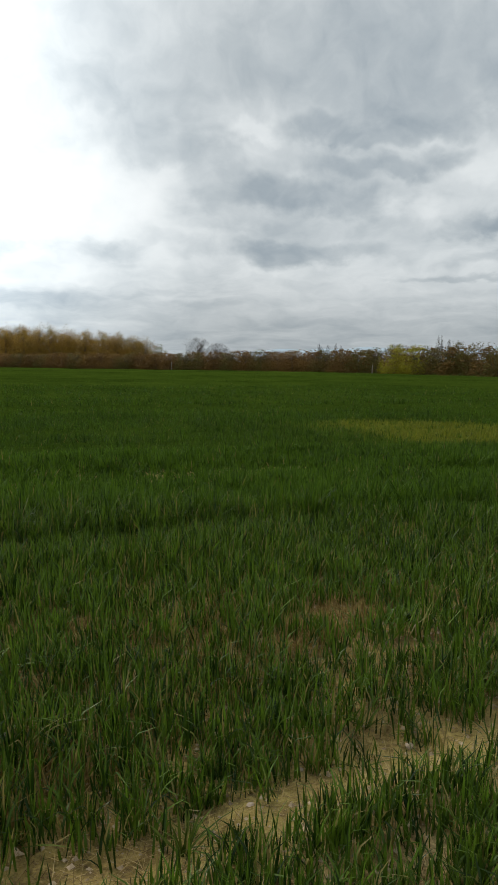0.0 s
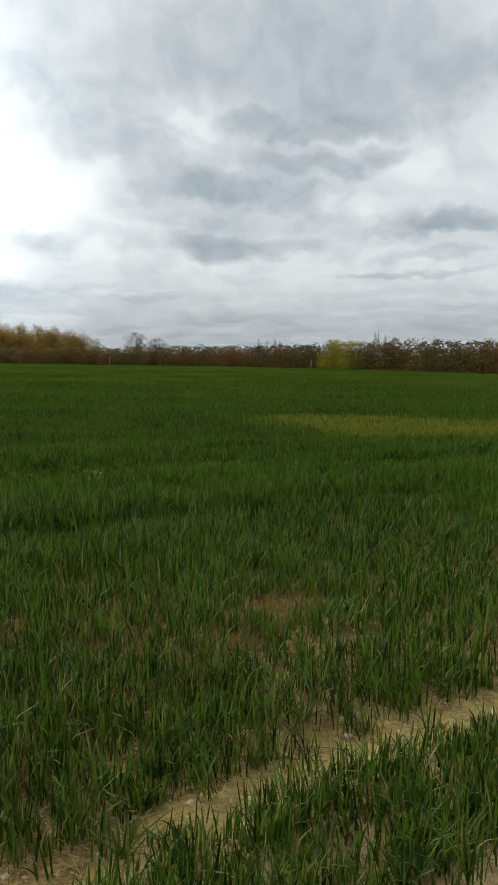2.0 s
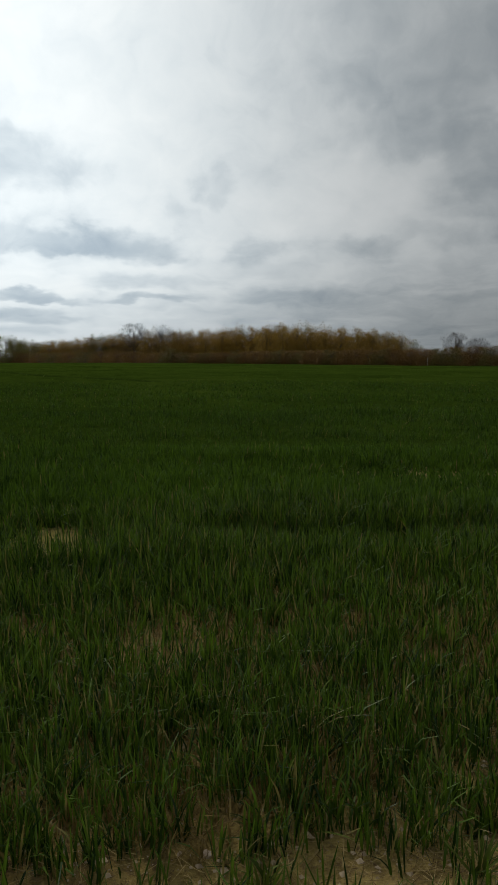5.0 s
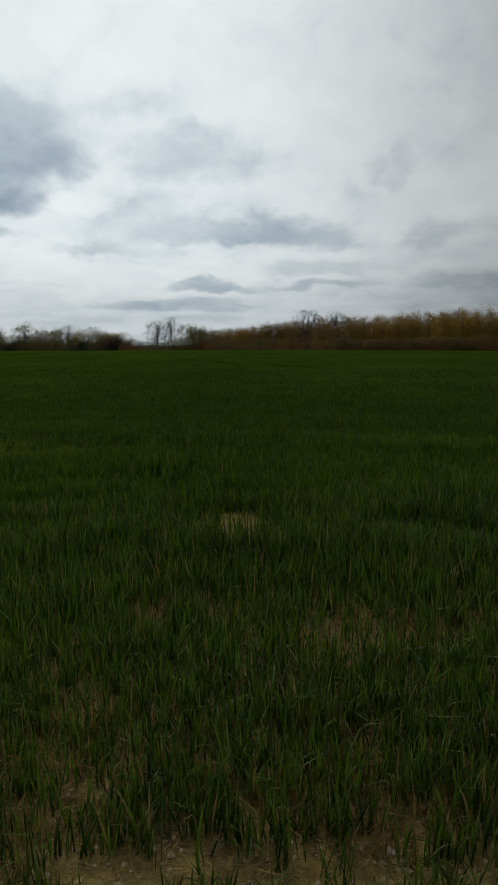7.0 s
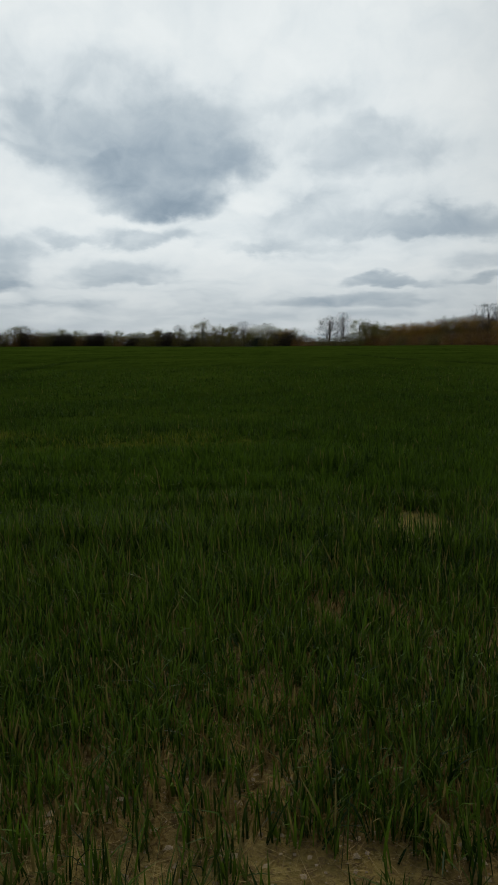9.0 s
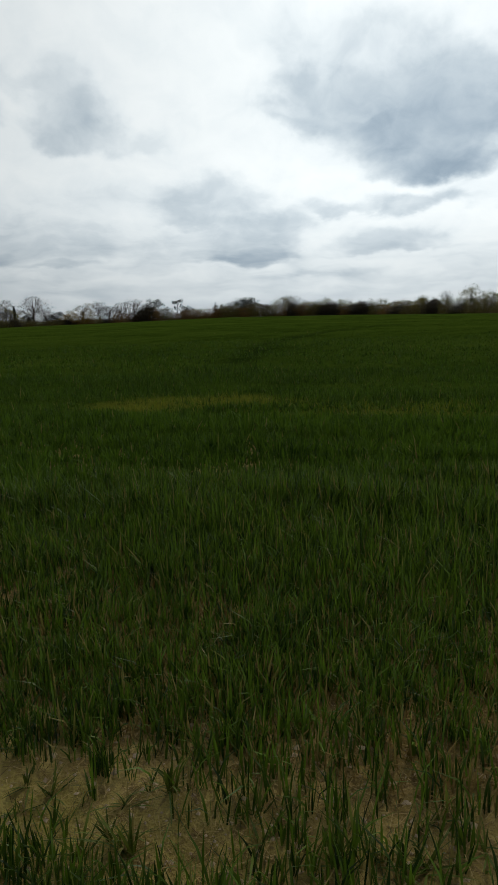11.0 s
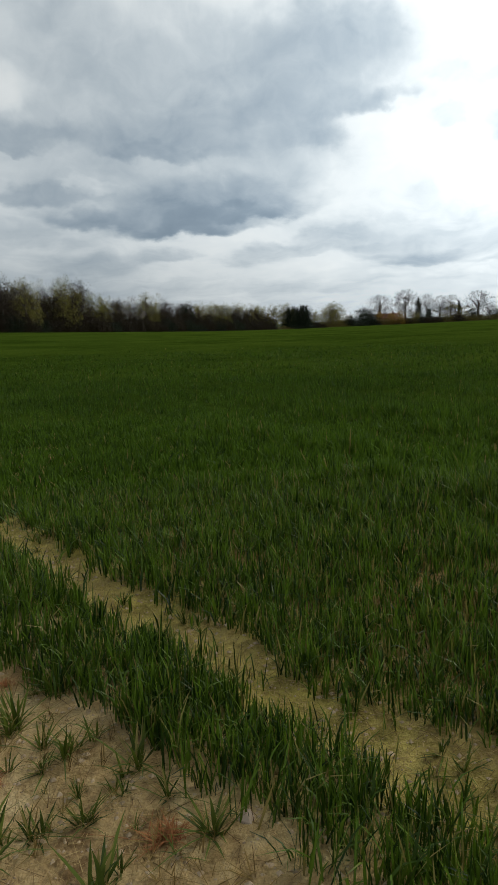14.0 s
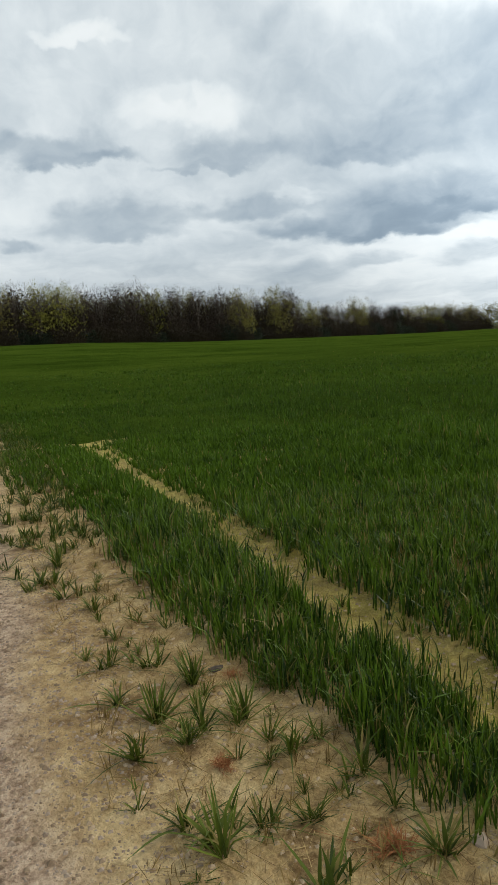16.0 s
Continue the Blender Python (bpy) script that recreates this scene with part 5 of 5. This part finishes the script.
part("chimney", mesh("chimney", *block(2.6, 3.5, -0.5, 0.5, 6.6, 8.6), TILES), house)
for wx in (-3.4, -1.1, 1.2, 3.5):
    for wz in (1.0, 3.0):
        part("window", mesh("window", *block(wx - 0.5, wx + 0.5, -3.56, -3.4, wz, wz + 1.1), GLASS), house)
ha, hd = 91.9, 384.0
hx, hy = -hd * math.sin(radians(ha)), hd * math.cos(radians(ha))
house.matrix_world = Matrix.Translation((hx, hy, float(land(hx, hy)) - 1.8)) @ pose(0, 0, 0, 0, 0, ha + 12)
tagged(house, "pale rendered house with a tiled roof behind trees", "house")

# ---- distance ----
hx, hz = [], []
verts, faces = [], []
for i in range(61):
    a = -40 + 45 * i / 60
    for d, k in ((2600, 0.0), (3300, 1.0), (4200, 0.0)):
        el_top = 1.04 + 0.10 * math.sin(a * 0.55 + 1) + 0.06 * math.sin(a * 1.9) + 0.25 * max(0.0, -a - 14) / 12 - 0.9 * max(0.0, a + 3) / 8
        verts.append((-d * math.sin(radians(a)), d * math.cos(radians(a)), -4 + k * (5.5 + d * math.tan(radians(max(el_top, 0.05))))))
for i in range(60):
    for k in range(2):
        o = i * 3 + k
        faces.append((o, o + 3, o + 4, o + 1))
tagged(new("distant_hill", mesh("distant_hill", verts, faces, HAZED_HILL, True)), "low range of distant hills with blue-grey haze in its colour", "hills", kind="structure")

# ---- stones, litter and weeds ----
def pebble(seed, size):
    rs = random.Random(seed)
    bm = bmesh.new()
    bmesh.ops.create_icosphere(bm, subdivisions=1, radius=size)
    for v in bm.verts:
        v.co = Vector((v.co.x * 1.25, v.co.y, v.co.z * 0.6)) * rs.uniform(0.75, 1.2)
    me = bpy.data.meshes.new("stone")
    bm.to_mesh(me)
    bm.free()
    me.materials.append(STONE)
    return me


STONES = [pebble(i, 0.014) for i in range(5)]
for i in range(38):
    x, y = at_plan(rng.uniform(0.0, 4.5), rng.uniform(-0.7, 1.0)) if i < 22 else at_plan(rng.uniform(-3.0, 4), rng.uniform(1.65, 2.3))
    put(STONES[i % 5], "stone", x, y, rng.random() * 360, rng.uniform(0.5, 1.3), "small pale flint lying on the soil", "stone", "loose stones")
put(pebble(50, 0.034), "stone", -2.10, -0.63, 30, 1.0, "pale cream flint at the foot of the wheat", "stone")
put(pebble(51, 0.02), "stone", 0.68, 2.80, 80, 1.0, "small white flint on bare soil", "stone")
tagged(put(pebble(52, 0.035), "clod", -2.80, -1.99, 10, 1.0, "dark crumbly clod of earth on bare soil", "clod"))
bpy.data.objects["clod"].data.materials[0] = barky("dark_earth", (0.03, 0.022, 0.016), (0.09, 0.065, 0.045))


def weed(seed):
    rs = np.random.RandomState(seed)
    np.random.seed(seed)
    k = 170
    base = np.stack([rs.randn(k) * 0.02, rs.randn(k) * 0.02, np.full(k, -0.004)], 1)
    return blades(base, rs.rand(k) * 6.28, np.abs(rs.randn(k)) * 0.9 + 0.2, 0.03 + 0.03 * rs.rand(k), np.full(k, 0.0042), rs.rand(k) * 0.4, RUST, "weed", 2)


put(weed(1), "withered_weed", -2.01, -0.86, 0, 1.15, "rusty red withered weed tuft on bare soil", "weed")
put(weed(2), "withered_weed", -2.15, -1.55, 70, 0.8, "rusty red withered weed tuft on bare soil", "weed")
put(weed(3), "withered_weed", *at_plan(3.2, 1.0), 30, 0.7, "rusty red withered weed tuft on bare soil", "weed")

# straw and dead leaves under the crop
np.random.seed(5)
k = 60000
lu, lw = np.random.uniform(-5, 6, k), 0.35 + 5.0 * np.random.rand(k) ** 0.8
lx = U[0] * lu + V[0] * lw
ly = U[1] * lu + V[1] * lw
base = np.stack([lx, ly, height(lx, ly) + 0.004], 1)
tagged(new("straw_litter", blades(base, np.random.rand(k) * 6.28, np.random.uniform(2, 5, k), np.random.uniform(0.02, 0.075, k) * 0.6, np.random.uniform(0.0025, 0.0065, k), np.zeros(k), STRAW, "straw_litter", 1)), "dry brown straw and dead leaves strewn on the soil", "straw", kind="stuff")
# crumbs of earth
def crumbs(name, k, u0, u1, w0, w1, least, most, mat, label, category):
    """Loose grains strewn over a stretch of the plan."""
    lu, lw = np.random.uniform(u0, u1, k), np.random.uniform(w0, w1, k)
    lx, ly = U[0] * lu + V[0] * lw, U[1] * lu + V[1] * lw
    s = least + (most - least) * np.random.rand(k) ** 4
    c = np.stack([lx, ly, height(lx, ly)], 1)
    octa = np.array([(1, 0, 0), (0, 1, 0), (-1, 0, 0), (0, -1, 0), (0, 0, 0.7), (0, 0, -0.7)])
    v = c[:, None] + octa[None] * s[:, None, None] * np.random.uniform(0.6, 1.3, (k, 6, 1))
    tri = np.array([(0, 1, 4), (1, 2, 4), (2, 3, 4), (3, 0, 4)])
    f = (np.arange(k)[:, None, None] * 6 + tri[None]).reshape(-1, 3)
    tagged(new(name, mesh(name, v.reshape(-1, 3).tolist(), f.tolist(), mat)), label, category, kind="stuff")


EARTH = stone_material("crumbly_earth", (0.17, 0.11, 0.062), (0.58, 0.44, 0.275))
crumbs("earth_crumbs", 17000, -4, 6, 0.3, 2.6, 0.003, 0.017, EARTH, "loose tan crumbs of dry earth", "soil")
# crumbs of stone on the track
crumbs("gravel", 15000, -0.6, 6, -1.0, 0.5, 0.0025, 0.013, STONE, "fine pale gravel on the farm track", "gravel")
crumbs("dark_gravel", 12000, -0.6, 6, -1.0, 0.6, 0.003, 0.017, EARTH, "brown grit and crumbs on the farm track", "gravel")
